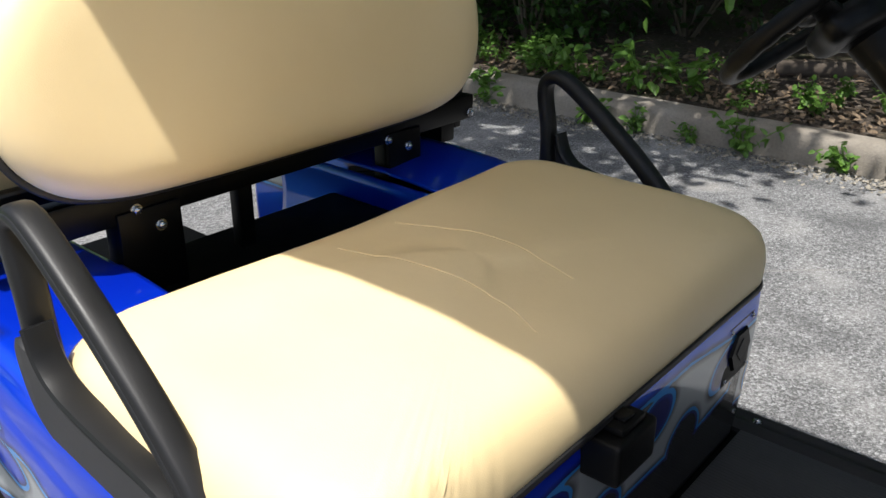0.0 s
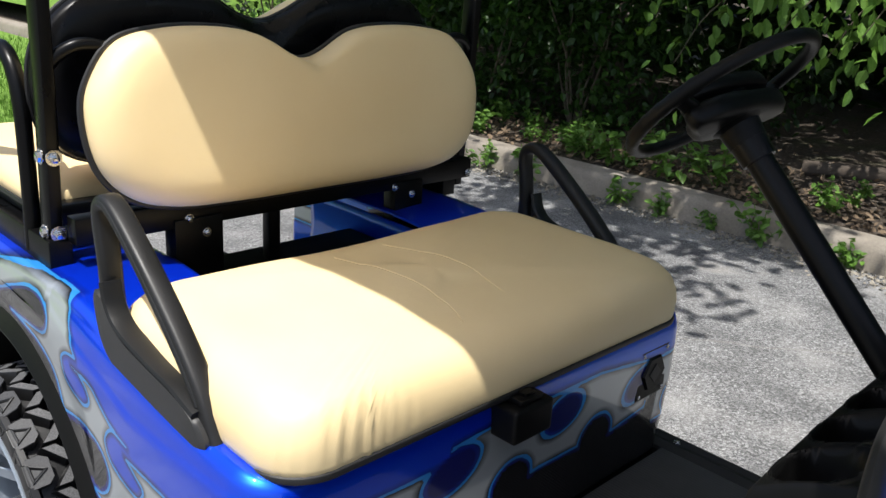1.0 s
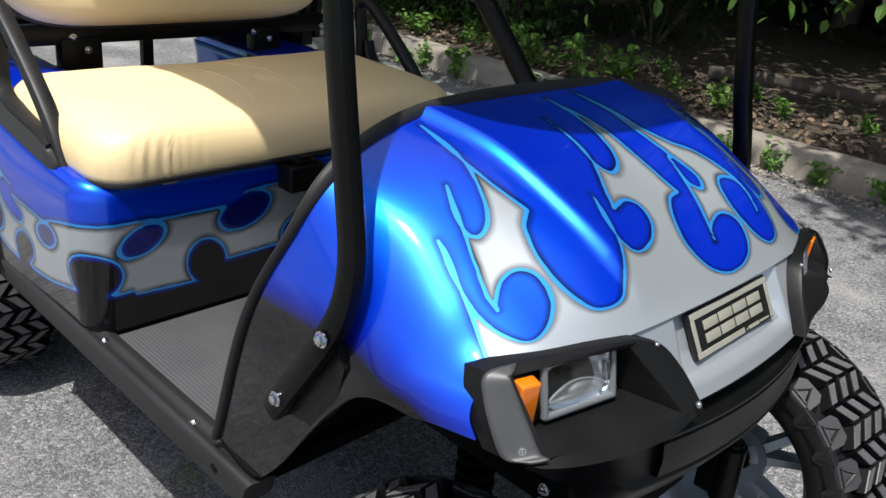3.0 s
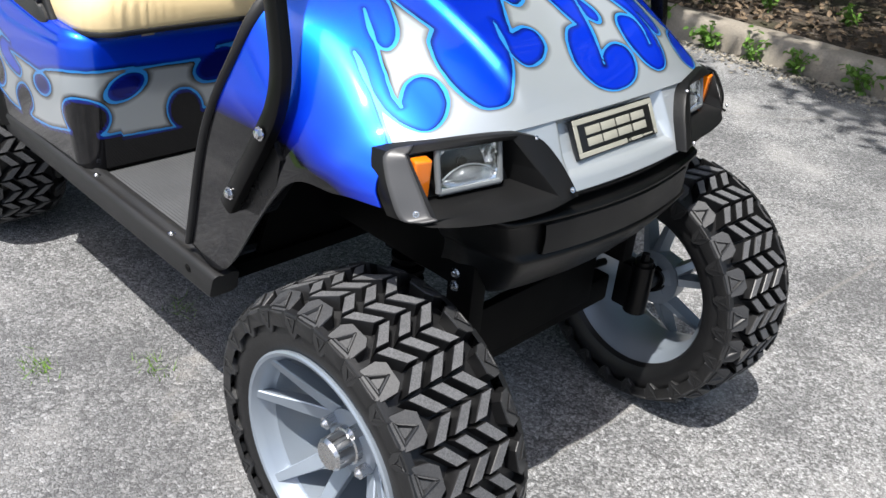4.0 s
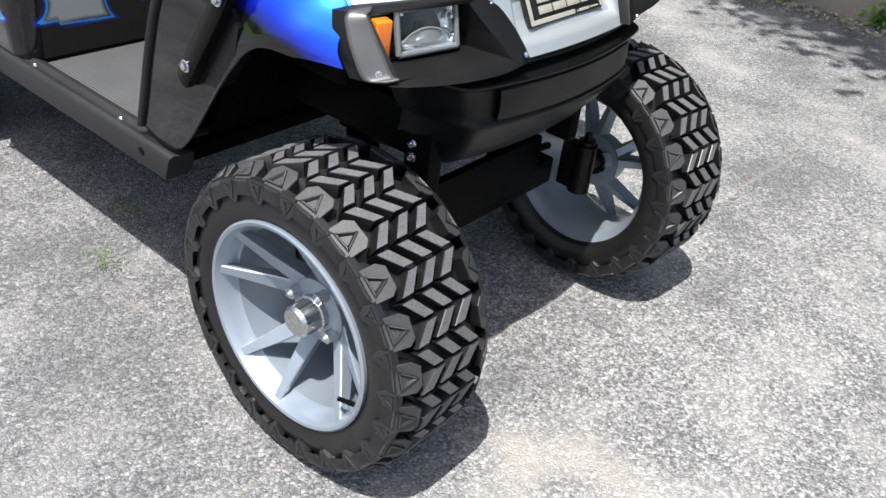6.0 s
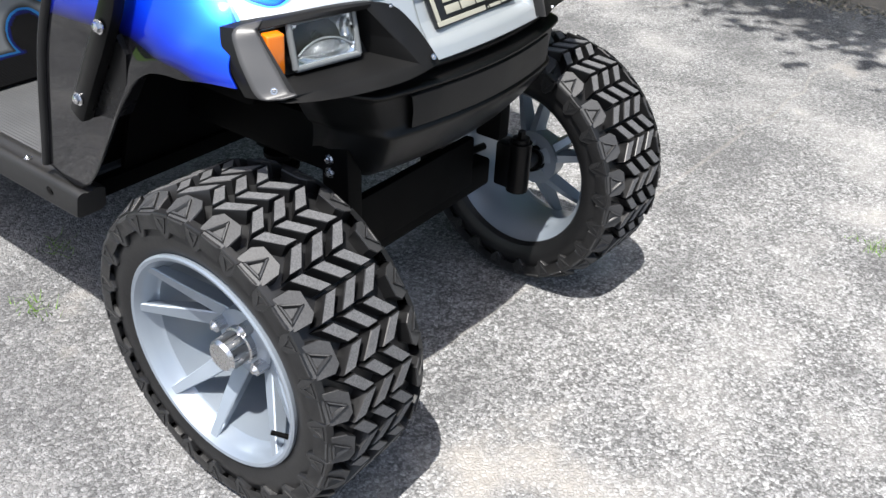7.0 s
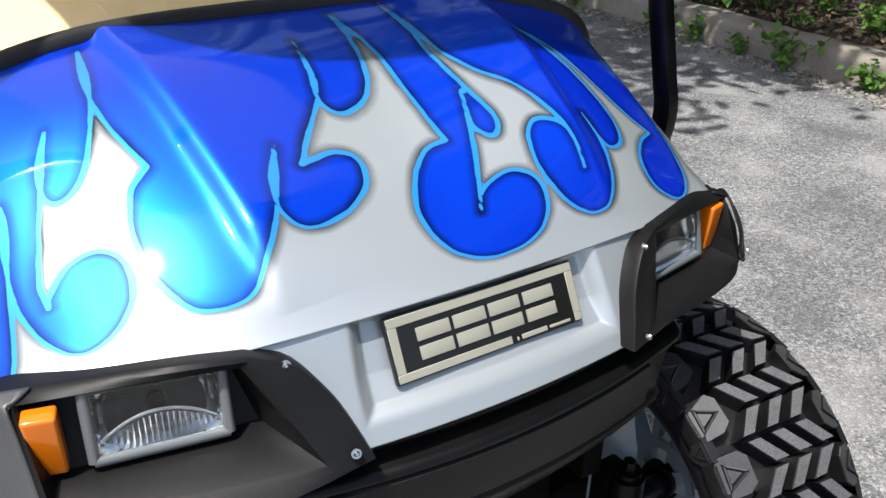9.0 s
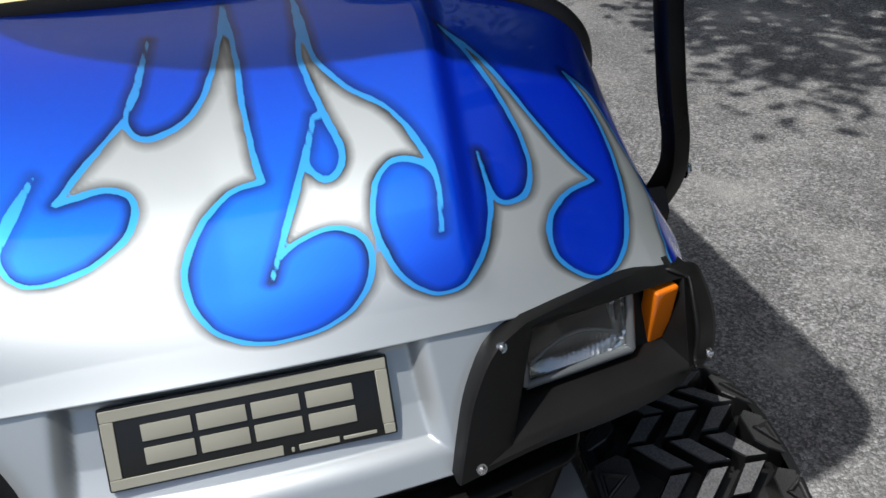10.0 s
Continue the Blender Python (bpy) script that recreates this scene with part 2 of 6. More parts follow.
# ---- mesh helpers ----
def link(name, me, material, parent=None, smooth=True):
    me.materials.append(material)
    if smooth:
        me.shade_smooth()
    ob = new(name, me)
    if parent:
        ob.parent = parent
    return ob


def raw(name, verts, faces, material, parent=None, smooth=True, label=""):
    me = bpy.data.meshes.new(name)
    me.from_pydata([tuple(map(float, v)) for v in verts], [], faces)
    me.update()
    ob = link(name, me, material, parent, smooth)
    return tagged(ob, label)


def part(name, bm, material, parent=None, label="", smooth=True, sharp=40):
    bmesh.ops.recalc_face_normals(bm, faces=bm.faces)
    for e in bm.edges:
        if len(e.link_faces) == 2 and e.calc_face_angle(0) > radians(sharp):
            e.smooth = False
    me = bpy.data.meshes.new(name)
    bm.to_mesh(me)
    bm.free()
    return tagged(link(name, me, material, parent, smooth), label)


def box(bm, lo, hi, bevel=0.004, seg=2, m=None):
    r = bmesh.ops.create_cube(bm, size=1)["verts"]
    c, s = [(a + b) / 2 for a, b in zip(lo, hi)], [b - a for a, b in zip(lo, hi)]
    for v in r:
        v.co = Vector([p * q + o for p, q, o in zip(v.co, s, c)])
    if bevel:
        es = list({e for v in r for e in v.link_edges})
        r = list({v for f in bmesh.ops.bevel(bm, geom=es, offset=min(bevel, min(s) * 0.45), segments=seg, profile=0.6, affect="EDGES")["faces"] for v in f.verts} | {v for v in r if v.is_valid})
    if m is not None:
        bmesh.ops.transform(bm, matrix=m, verts=[v for v in r if v.is_valid])
    return r


def cyl(bm, a, b, r0, r1=None, n=20, cap=True):
    a, b = Vector(a), Vector(b)
    q = (b - a).to_track_quat("Z", "Y").to_matrix()
    r1 = r0 if r1 is None else r1
    rows = []
    for p, r in ((a, r0), (b, r1)):
        rows.append([bm.verts.new(p + q @ Vector((r * math.cos(t), r * math.sin(t), 0))) for t in np.linspace(0, 2 * math.pi, n, endpoint=False)])
    for i in range(n):
        bm.faces.new((rows[0][i], rows[0][(i + 1) % n], rows[1][(i + 1) % n], rows[1][i]))
    if cap:
        bm.faces.new(rows[0][::-1])
        bm.faces.new(rows[1])


def smooth_path(pts, n=8):
    """A Catmull-Rom line through the points."""
    p = [Vector(q) for q in pts]
    p = [2 * p[0] - p[1], *p, 2 * p[-1] - p[-2]]
    out = []
    for i in range(1, len(p) - 2):
        for t in np.linspace(0, 1, n, endpoint=False):
            a, b, c, d = p[i - 1 : i + 3]
            out.append(0.5 * ((2 * b) + (c - a) * t + (2 * a - 5 * b + 4 * c - d) * t * t + (3 * b - a - 3 * c + d) * t ** 3))
    return [*out, p[-2]]


def closed_path(pts, n=8):
    p = [Vector((*q, 0)) for q in pts]
    out, k = [], len(p)
    for i in range(k):
        a, b, c, d = (p[(i + j) % k] for j in (-1, 0, 1, 2))
        for t in np.linspace(0, 1, n, endpoint=False):
            out.append(0.5 * ((2 * b) + (c - a) * t + (2 * a - 5 * b + 4 * c - d) * t * t + (3 * b - a - 3 * c + d) * t ** 3))
    return np.array([(v.x, v.y) for v in out])


def tube(bm, pts, wide, tall=None, n=14, up=(0, 1, 0), power=1.0):
    """Sweeps an oval section along a line; wide lies along up."""
    tall = tall or wide
    rows, pts = [], [Vector(p) for p in pts]
    for i, p in enumerate(pts):
        d = (pts[min(i + 1, len(pts) - 1)] - pts[max(i - 1, 0)]).normalized()
        s = (Vector(up) - d * d.dot(Vector(up))).normalized()
        u = d.cross(s)
        w = wide(i / (len(pts) - 1)) if callable(wide) else wide
        h = tall(i / (len(pts) - 1)) if callable(tall) else tall
        ring = []
        for t in np.linspace(0, 2 * math.pi, n, endpoint=False):
            c, z = math.cos(t), math.sin(t)
            c, z = math.copysign(abs(c) ** power, c), math.copysign(abs(z) ** power, z)
            ring.append(bm.verts.new(p + s * w * c + u * h * z))
        rows.append(ring)
    for a, b in zip(rows, rows[1:]):
        for i in range(n):
            bm.faces.new((a[i], a[(i + 1) % n], b[(i + 1) % n], b[i]))
    bm.faces.new(rows[0][::-1])
    bm.faces.new(rows[-1])


def grid_faces(n, m, wrap=False):
    return [(i * m + j, i * m + (j + 1) % m, (i + 1) * m + (j + 1) % m, (i + 1) * m + j) for i in range(n - 1) for j in range(m if wrap else m - 1)]


def shell(name, grid, material, parent, thick=0.004, label="", attrs=None):
    """A sheet from a grid of places (n, m, 3), with a back side at its thickness and closed rims."""
    n, m, _ = grid.shape
    gu, gv = np.gradient(grid, axis=0), np.gradient(grid, axis=1)
    nor = np.cross(gu, gv)
    nor /= np.linalg.norm(nor, axis=-1, keepdims=True) + 1e-12
    back = grid - nor * thick
    verts = np.concatenate([grid.reshape(-1, 3), back.reshape(-1, 3)])
    k = n * m
    faces = grid_faces(n, m)
    faces += [tuple(k + i for i in f[::-1]) for f in grid_faces(n, m)]
    rim = [j for j in range(m)] + [i * m + m - 1 for i in range(1, n)] + [(n - 1) * m + j for j in range(m - 2, -1, -1)] + [i * m for i in range(n - 2, 0, -1)]
    faces += [(a, k + a, k + b, b) for a, b in zip(rim, rim[1:] + rim[:1])]
    me = bpy.data.meshes.new(name)
    me.from_pydata(verts.tolist(), [], faces)
    for key, values in (attrs or {}).items():
        at = me.attributes.new(key, "FLOAT", "POINT")
        at.data.foreach_set("value", np.concatenate([values.ravel(), values.ravel()]).astype(np.float32))
    me.update()
    ob = link(name, me, material, parent)
    return tagged(ob, label)


def catmull(keys, t):
    """Values of a row of keys (k, ...) at the parameters t in 0..1."""
    k = np.asarray(keys, float)
    n = len(k) - 1
    s = np.clip(np.asarray(t) * n, 0, n - 1e-9)
    i = s.astype(int)
    f = (s - i).reshape(-1, *([1] * (k.ndim - 1)))
    ext = np.concatenate([[2 * k[0] - k[1]], k, [2 * k[-1] - k[-2]]])
    a, b, c, d = ext[i], ext[i + 1], ext[i + 2], ext[i + 3]
    return 0.5 * (2 * b + (c - a) * f + (2 * a - 5 * b + 4 * c - d) * f ** 2 + (3 * b - a - 3 * c + d) * f ** 3)


def pillow(outline, rows, crown=0.0, soften=0.0):
    """Rings that follow an outline (k, 2), each at (inset, height); closed at both ends. Returns verts (u, v, w) and faces."""
    o = np.asarray(outline)
    c = o.mean(0)
    r = np.linalg.norm(o - c, axis=1, keepdims=True)
    verts, k = [], len(o)
    half = np.abs(o - c).max(0)
    turn = np.arctan2((o - c)[:, 1] / half[1], (o - c)[:, 0] / half[0])
    calm = c + np.stack([np.cos(turn) * half[0], np.sin(turn) * half[1]], -1) * 0.97
    start, inset_end = o, rows[-1][0]
    for inset, h in rows:
        o = start + (calm - start) * soften * min(1, max(0, inset / inset_end)) ** 1.2
        r = np.linalg.norm(o - c, axis=1, keepdims=True)
        scale = np.maximum(0.0, 1 - inset / r) if inset >= 0 else 1 - inset / r
        p = c + (o - c) * scale
        verts += [(*q, h) for q in p]
    faces = grid_faces(len(rows), k, True)
    for fr in (0.72, 0.45, 0.2):
        inset, h = rows[-1]
        p = c + (o - c) * np.maximum(0.0, 1 - inset / r) * fr
        verts += [(*q, h + crown * (1 - fr ** 2)) for q in p]
    base = len(rows)
    faces += [tuple(base * k - k + i for i in f) for f in grid_faces(4, k, True)]
    verts.append((*c, rows[-1][1] + crown))
    tip = len(verts) - 1
    last = (base + 2) * k
    faces += [(last + i, last + (i + 1) % k, tip) for i in range(k)]
    faces.append(tuple(range(k))[::-1])
    return np.array(verts), faces


def bolt(place, way, r, parent, name="bolt", material=None, h=0.006):
    """A domed hexagon bolt with its washer."""
    bm = bmesh.new()
    p, w = Vector(place), Vector(way).normalized()
    cyl(bm, p, p + w * 0.002, r * 1.35, n=18)
    cyl(bm, p + w * 0.002, p + w * h, r, r * 0.92, n=6)
    cyl(bm, p + w * h, p + w * (h + 0.002), r * 0.8, r * 0.4, n=12)
    return part(name, bm, material or M_BOLT, parent)


def thing(name, place, label, category, **more):
    return tagged(new(name), label, category, **more)

# ---- ground, kerb and bank ----
def ground_sheet():
    xs = np.unique(np.concatenate([np.linspace(-60, 60, 25), np.linspace(-6, 6, 41)]))
    ys = np.unique(np.concatenate([np.linspace(-60, 3.5, 22), np.linspace(-3, 3.5, 31)]))
    g = np.array([[(x, y, 0.0) for y in ys] for x in xs])
    g[..., 2] = 0.004 * np.sin(g[..., 0] * 1.7 + 1) * np.sin(g[..., 1] * 1.3) * (np.abs(g[..., 1]) > 1.6)
    ob = raw("ground", g.reshape(-1, 3), [f[::-1] for f in grid_faces(len(xs), len(ys))], M_ASPHALT)
    return tagged(ob, "weathered grey asphalt with pale stone chips", "ground", kind="structure")


ground_sheet()
KERB_Y = 3.42


def kerb_run():
    """Concrete kerb stones end to end, with worn edges and open joints."""
    root = tagged(new("kerb"), "weathered pale concrete kerb along the asphalt", "kerb", kind="structure")
    x, rng = -16.0, random.Random(4)
    while x < 14:
        ln = 2.44
        bm = bmesh.new()
        prof = [(0.0, -0.04), (0.012, 0.10), (0.03, 0.138), (0.055, 0.152), (0.16, 0.156), (0.175, 0.14), (0.18, -0.04)]
        rows = []
        for i, t in enumerate(np.linspace(0.004, ln - 0.004, 30)):
            ring = []
            for y, z in prof:
                wob = 0.006 * noise.noise(Vector((x + t, y * 7, z * 9)) * 3.1)
                ring.append(bm.verts.new((x + t, KERB_Y + y + wob, z + wob * 0.8 + (-0.006 if i in (0, 29) and z > 0.1 else 0))))
            rows.append(ring)
        for a, b in zip(rows, rows[1:]):
            for i in range(len(prof) - 1):
                bm.faces.new((a[i], b[i], b[i + 1], a[i + 1]))
        bm.faces.new(rows[0])
        bm.faces.new(rows[-1][::-1])
        part("kerb_stone", bm, M_KERB, root)
        x += ln


kerb_run()


def bank():
    xs, ys = np.linspace(-40, 30, 141), np.concatenate([np.linspace(KERB_Y + 0.178, 8, 40), np.linspace(8.5, 60, 24)])
    g = np.zeros((len(xs), len(ys), 3))
    for i, x in enumerate(xs):
        for j, y in enumerate(ys):
            e = y - KERB_Y - 0.178
            z = 0.135 + 0.10 * (1 - math.exp(-e * 1.2)) + 0.05 * noise.noise(Vector((x, y, 0)) * 1.4) * min(1, e * 2) + 0.02 * noise.noise(Vector((x, y, 3)) * 6) * min(1, e * 3)
            g[i, j] = (x, y, z)
    ob = raw("bank", g.reshape(-1, 3), [f[::-1] for f in grid_faces(*g.shape[:2])], M_SOIL)
    tagged(ob, "bare brown soil with mulch and litter behind the kerb", "soil", kind="structure")


bank()

# ---- the golf cart ----
cart = thing("golf_cart", (0, 0, 0), "lifted blue golf cart with silver flames and tan seats on asphalt", "golf cart")
YS = 0.03                                                   # middle of the seats

# Half sections of the cowl, from its rear edge to the seam above the badge: (x, y, z) from the middle to the lower side.
COWL = [
    [(0.405, 0, 0.986), (0.428, 0.211, 0.986), (0.456, 0.342, 0.967), (0.474, 0.417, 0.934), (0.455, 0.452, 0.866), (0.372, 0.468, 0.710), (0.290, 0.468, 0.462)],
    [(0.550, 0, 0.958), (0.555, 0.218, 0.962), (0.568, 0.337, 0.932), (0.574, 0.407, 0.886), (0.556, 0.457, 0.800), (0.482, 0.473, 0.682), (0.404, 0.473, 0.462)],
    [(0.690, 0, 0.900), (0.685, 0.210, 0.904), (0.675, 0.331, 0.872), (0.665, 0.404, 0.838), (0.655, 0.451, 0.782), (0.632, 0.474, 0.742), (0.586, 0.479, 0.693)],
    [(0.772, 0, 0.848), (0.766, 0.203, 0.852), (0.742, 0.330, 0.829), (0.714, 0.405, 0.806), (0.703, 0.445, 0.770), (0.702, 0.463, 0.742), (0.695, 0.469, 0.722)],
    [(0.822, 0, 0.808), (0.814, 0.200, 0.806), (0.788, 0.325, 0.797), (0.760, 0.405, 0.788), (0.750, 0.437, 0.768), (0.754, 0.450, 0.745), (0.768, 0.452, 0.724)],
]


def cowl_point(s, v):
    """Places on the cowl: s from -1 (right lower side) to 1, v from 0 (rear) to 1 (seam)."""
    s, v = np.atleast_1d(s), np.atleast_1d(v)
    net = np.array(COWL)                                     # 5, 7, 3
    rows = catmull(net, v)                                   # nv, 7, 3
    # mirrored keys, so that the middle stays smooth
    full = np.concatenate([rows[:, :0:-1] * (1, -1, 1), rows], axis=1)
    out = np.swapaxes(catmull(np.swapaxes(full, 0, 1), (s + 1) / 2), 0, 1)
    # the rear of the cowl sits a little towards the right side
    fade = (1 - v)[:, None]
    out[..., 1] += -0.020 * fade
    # the left corner stands a little nearer the middle
    out[..., 1] -= 0.30 * np.clip(out[..., 1] - 0.37, 0, 1) * (1 - fade) ** 2
    return out


def crease(g):
    """The two raised folds that run down the hood."""
    y, x = np.abs(g[..., 1]), g[..., 0]
    line = 0.235 - 0.045 * np.clip((x - 0.42) / 0.35, 0, 1)
    d = y - line
    fade = np.clip((x - 0.40) / 0.03, 0, 1) * np.clip((0.80 - x) / 0.06, 0, 1)
    wall = 0.5 + 0.5 * np.tanh((0.010 - d) / 0.0078)
    return fade * 0.0130 * np.where(d < 0, np.exp(d / 0.07), 1.0) * wall


def silver_edge():
    """The drawn edge between silver and blue on the hood, stroke by stroke from cusp to cusp: (arc across, share of the length)."""
    strokes = []
    add = strokes.append
    add([(-0.425, 1.100), (-0.421, 0.900), (-0.408, 0.748), (-0.394, 0.532), (-0.376, 0.395), (-0.374, 0.352)])
    add([(-0.374, 0.352), (-0.387, 0.445), (-0.393, 0.588), (-0.383, 0.753), (-0.363, 0.845), (-0.331, 0.802), (-0.305, 0.703), (-0.300, 0.598), (-0.317, 0.545), (-0.343, 0.550), (-0.364, 0.608), (-0.369, 0.647)])
    add([(-0.369, 0.647), (-0.369, 0.555), (-0.350, 0.427), (-0.328, 0.333), (-0.310, 0.260)])
    add([(-0.310, 0.260), (-0.331, 0.325), (-0.336, 0.383), (-0.325, 0.408), (-0.299, 0.385), (-0.270, 0.297), (-0.250, 0.180), (-0.245, 0.037)])
    add([(-0.245, 0.037), (-0.256, 0.193), (-0.254, 0.318), (-0.243, 0.420)])
    add([(-0.243, 0.420), (-0.268, 0.460), (-0.283, 0.552), (-0.283, 0.693), (-0.266, 0.812), (-0.230, 0.830), (-0.203, 0.760), (-0.167, 0.628), (-0.129, 0.448)])
    add([(-0.129, 0.448), (-0.152, 0.530), (-0.161, 0.623), (-0.145, 0.675), (-0.103, 0.650), (-0.066, 0.580), (-0.056, 0.505), (-0.076, 0.478), (-0.116, 0.503)])
    add([(-0.116, 0.503), (-0.093, 0.438), (-0.046, 0.320), (-0.026, 0.150)])
    add([(-0.026, 0.150), (-0.039, 0.268), (-0.052, 0.345), (-0.042, 0.385), (-0.016, 0.375), (0.010, 0.328), (0.026, 0.253), (0.039, 0.152), (0.049, 0.045)])
    add([(0.049, 0.045), (0.049, 0.208), (0.046, 0.325), (0.046, 0.427), (0.049, 0.500)])
    add([(0.049, 0.500), (0.019, 0.515), (-0.010, 0.585), (-0.026, 0.677), (-0.026, 0.760), (-0.013, 0.843), (0.016, 0.905), (0.056, 0.910), (0.093, 0.870), (0.119, 0.780), (0.123, 0.693), (0.103, 0.642), (0.076, 0.645), (0.052, 0.675), (0.039, 0.735)])
    add([(0.039, 0.735), (0.059, 0.615), (0.079, 0.510), (0.103, 0.395)])
    add([(0.103, 0.395), (0.093, 0.448), (0.089, 0.487), (0.100, 0.525), (0.113, 0.512), (0.119, 0.468), (0.113, 0.410), (0.106, 0.343), (0.103, 0.265), (0.110, 0.188), (0.122, 0.020)])
    add([(0.122, 0.020), (0.116, 0.198), (0.116, 0.273), (0.136, 0.348), (0.167, 0.410), (0.184, 0.482), (0.193, 0.568), (0.190, 0.665), (0.187, 0.713)])
    add([(0.187, 0.713), (0.193, 0.625), (0.190, 0.562), (0.173, 0.527), (0.155, 0.527), (0.139, 0.575), (0.133, 0.655), (0.139, 0.748), (0.152, 0.825), (0.173, 0.870), (0.198, 0.858), (0.218, 0.777), (0.232, 0.688), (0.239, 0.595), (0.239, 0.508)])
    add([(0.239, 0.508), (0.239, 0.573), (0.243, 0.623), (0.254, 0.640), (0.273, 0.615), (0.286, 0.547), (0.288, 0.468), (0.279, 0.383), (0.266, 0.310), (0.245, 0.203)])
    add([(0.245, 0.203), (0.273, 0.285), (0.295, 0.360), (0.317, 0.435), (0.337, 0.505), (0.355, 0.560)])
    add([(0.355, 0.560), (0.322, 0.605), (0.297, 0.667), (0.285, 0.738), (0.286, 0.823), (0.302, 0.895), (0.322, 0.930), (0.343, 0.895), (0.364, 0.787), (0.384, 0.620), (0.396, 0.450), (0.392, 0.333), (0.373, 0.250)])
    add([(0.373, 0.250), (0.407, 0.283), (0.427, 0.385), (0.446, 0.517), (0.428, 0.812), (0.417, 0.935), (0.416, 1.100)])
    out = []
    for st in strokes:
        out += [(p.x, p.y) for p in smooth_path([(*q, 0) for q in st], 7)]
    return np.array(out) * (1, 0.475)


def signed(points, edge):
    """Distance of points (n, 2) from a closed line, below zero inside it."""
    a, b = edge, np.roll(edge, -1, axis=0)
    d = np.full(len(points), 1e9)
    inside = np.zeros(len(points), bool)
    px, py = points[:, 0], points[:, 1]
    for (x0, y0), (x1, y1) in zip(a, b):
        ex, ey = x1 - x0, y1 - y0
        t = np.clip(((px - x0) * ex + (py - y0) * ey) / (ex * ex + ey * ey + 1e-12), 0, 1)
        d = np.minimum(d, (px - x0 - t * ex) ** 2 + (py - y0 - t * ey) ** 2)
        if y0 != y1:
            inside ^= ((y0 > py) != (y1 > py)) & (px < x0 + (py - y0) * ex / ey)
    return np.where(inside, -1, 1) * np.sqrt(d)


SS, VV = np.linspace(-1, 1, 561), np.linspace(0, 1, 240)
cowl_grid = cowl_point(SS, VV)
mid_row = cowl_point(SS, [0.5])[0]
across = np.concatenate([[0], np.cumsum(np.linalg.norm(np.diff(mid_row, axis=0), axis=1))])
across -= across[280]
cowl_grid[..., 2] += crease(cowl_grid)
cx, cy, cz = np.moveaxis(cowl_grid, -1, 0)
flat = np.stack(np.meshgrid(across, VV * 0.475), -1).reshape(-1, 2)
COWL_FLAME = signed(flat, silver_edge()).reshape(cx.shape)
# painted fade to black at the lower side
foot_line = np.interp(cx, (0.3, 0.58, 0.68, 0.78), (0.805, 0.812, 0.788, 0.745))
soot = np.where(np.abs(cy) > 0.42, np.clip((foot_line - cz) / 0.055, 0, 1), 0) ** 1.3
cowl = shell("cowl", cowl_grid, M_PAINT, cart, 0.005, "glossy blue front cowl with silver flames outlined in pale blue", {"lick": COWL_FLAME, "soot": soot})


def cowl_edging():
    """Black rubber moulding along the rear edge of the cowl."""
    row = cowl_point(np.linspace(-1, 1, 121), [0.0])[0]
    bm = bmesh.new()
    tube(bm, [Vector(p) + Vector((-0.006, 0, 0.002)) for p in row], lambda t: 0.0095 - 0.0025 * min(1, max(0, (abs(2 * t - 1) - 0.5) / 0.2)), lambda t: 0.0130 - 0.0030 * min(1, max(0, (abs(2 * t - 1) - 0.5) / 0.2)), 12, up=(1, 0, 0.2))
    part("edge_moulding", bm, M_GREY, cart, "black rubber edge moulding")


cowl_edging()


def nose_panel():
    """Silver panel between the headlight pods, with the pressed recess of the badge."""
    vs, ys = np.linspace(0, 1, 90), np.linspace(-1, 1, 160)
    prof = catmull([(0.823, 0.806), (0.837, 0.780), (0.852, 0.752), (0.867, 0.727), (0.879, 0.706)], vs)
    g = np.zeros((len(vs), len(ys), 3))
    for i, v in enumerate(vs):
        half = 0.240 - 0.072 * v ** 0.9
        for j, q in enumerate(ys):
            y = q * half
            g[i, j] = (prof[i, 0] - 0.35 * y * y, y, prof[i, 1] + 0.08 * y * y * 0)
    z, y = g[..., 2], g[..., 1]
    # recess
    inside = np.minimum(0.142 + 0.10 * (0.78 - z) - np.abs(y), np.minimum(0.812 - z, z - 0.726))
    depth = 0.016 * np.clip((inside + 0.006) / 0.016, 0, 1) ** 1.5 * np.clip((z - 0.70) / 0.06, 0.35, 1)
    g[..., 0] -= depth * 0.86
    g[..., 2] -= depth * 0.5
    one = np.full(z.shape, -0.05)
    shell("nose_panel", g, M_PAINT, cart, 0.005, "silver nose panel with a pressed recess", {"lick": one, "soot": one * 0})


nose_panel()


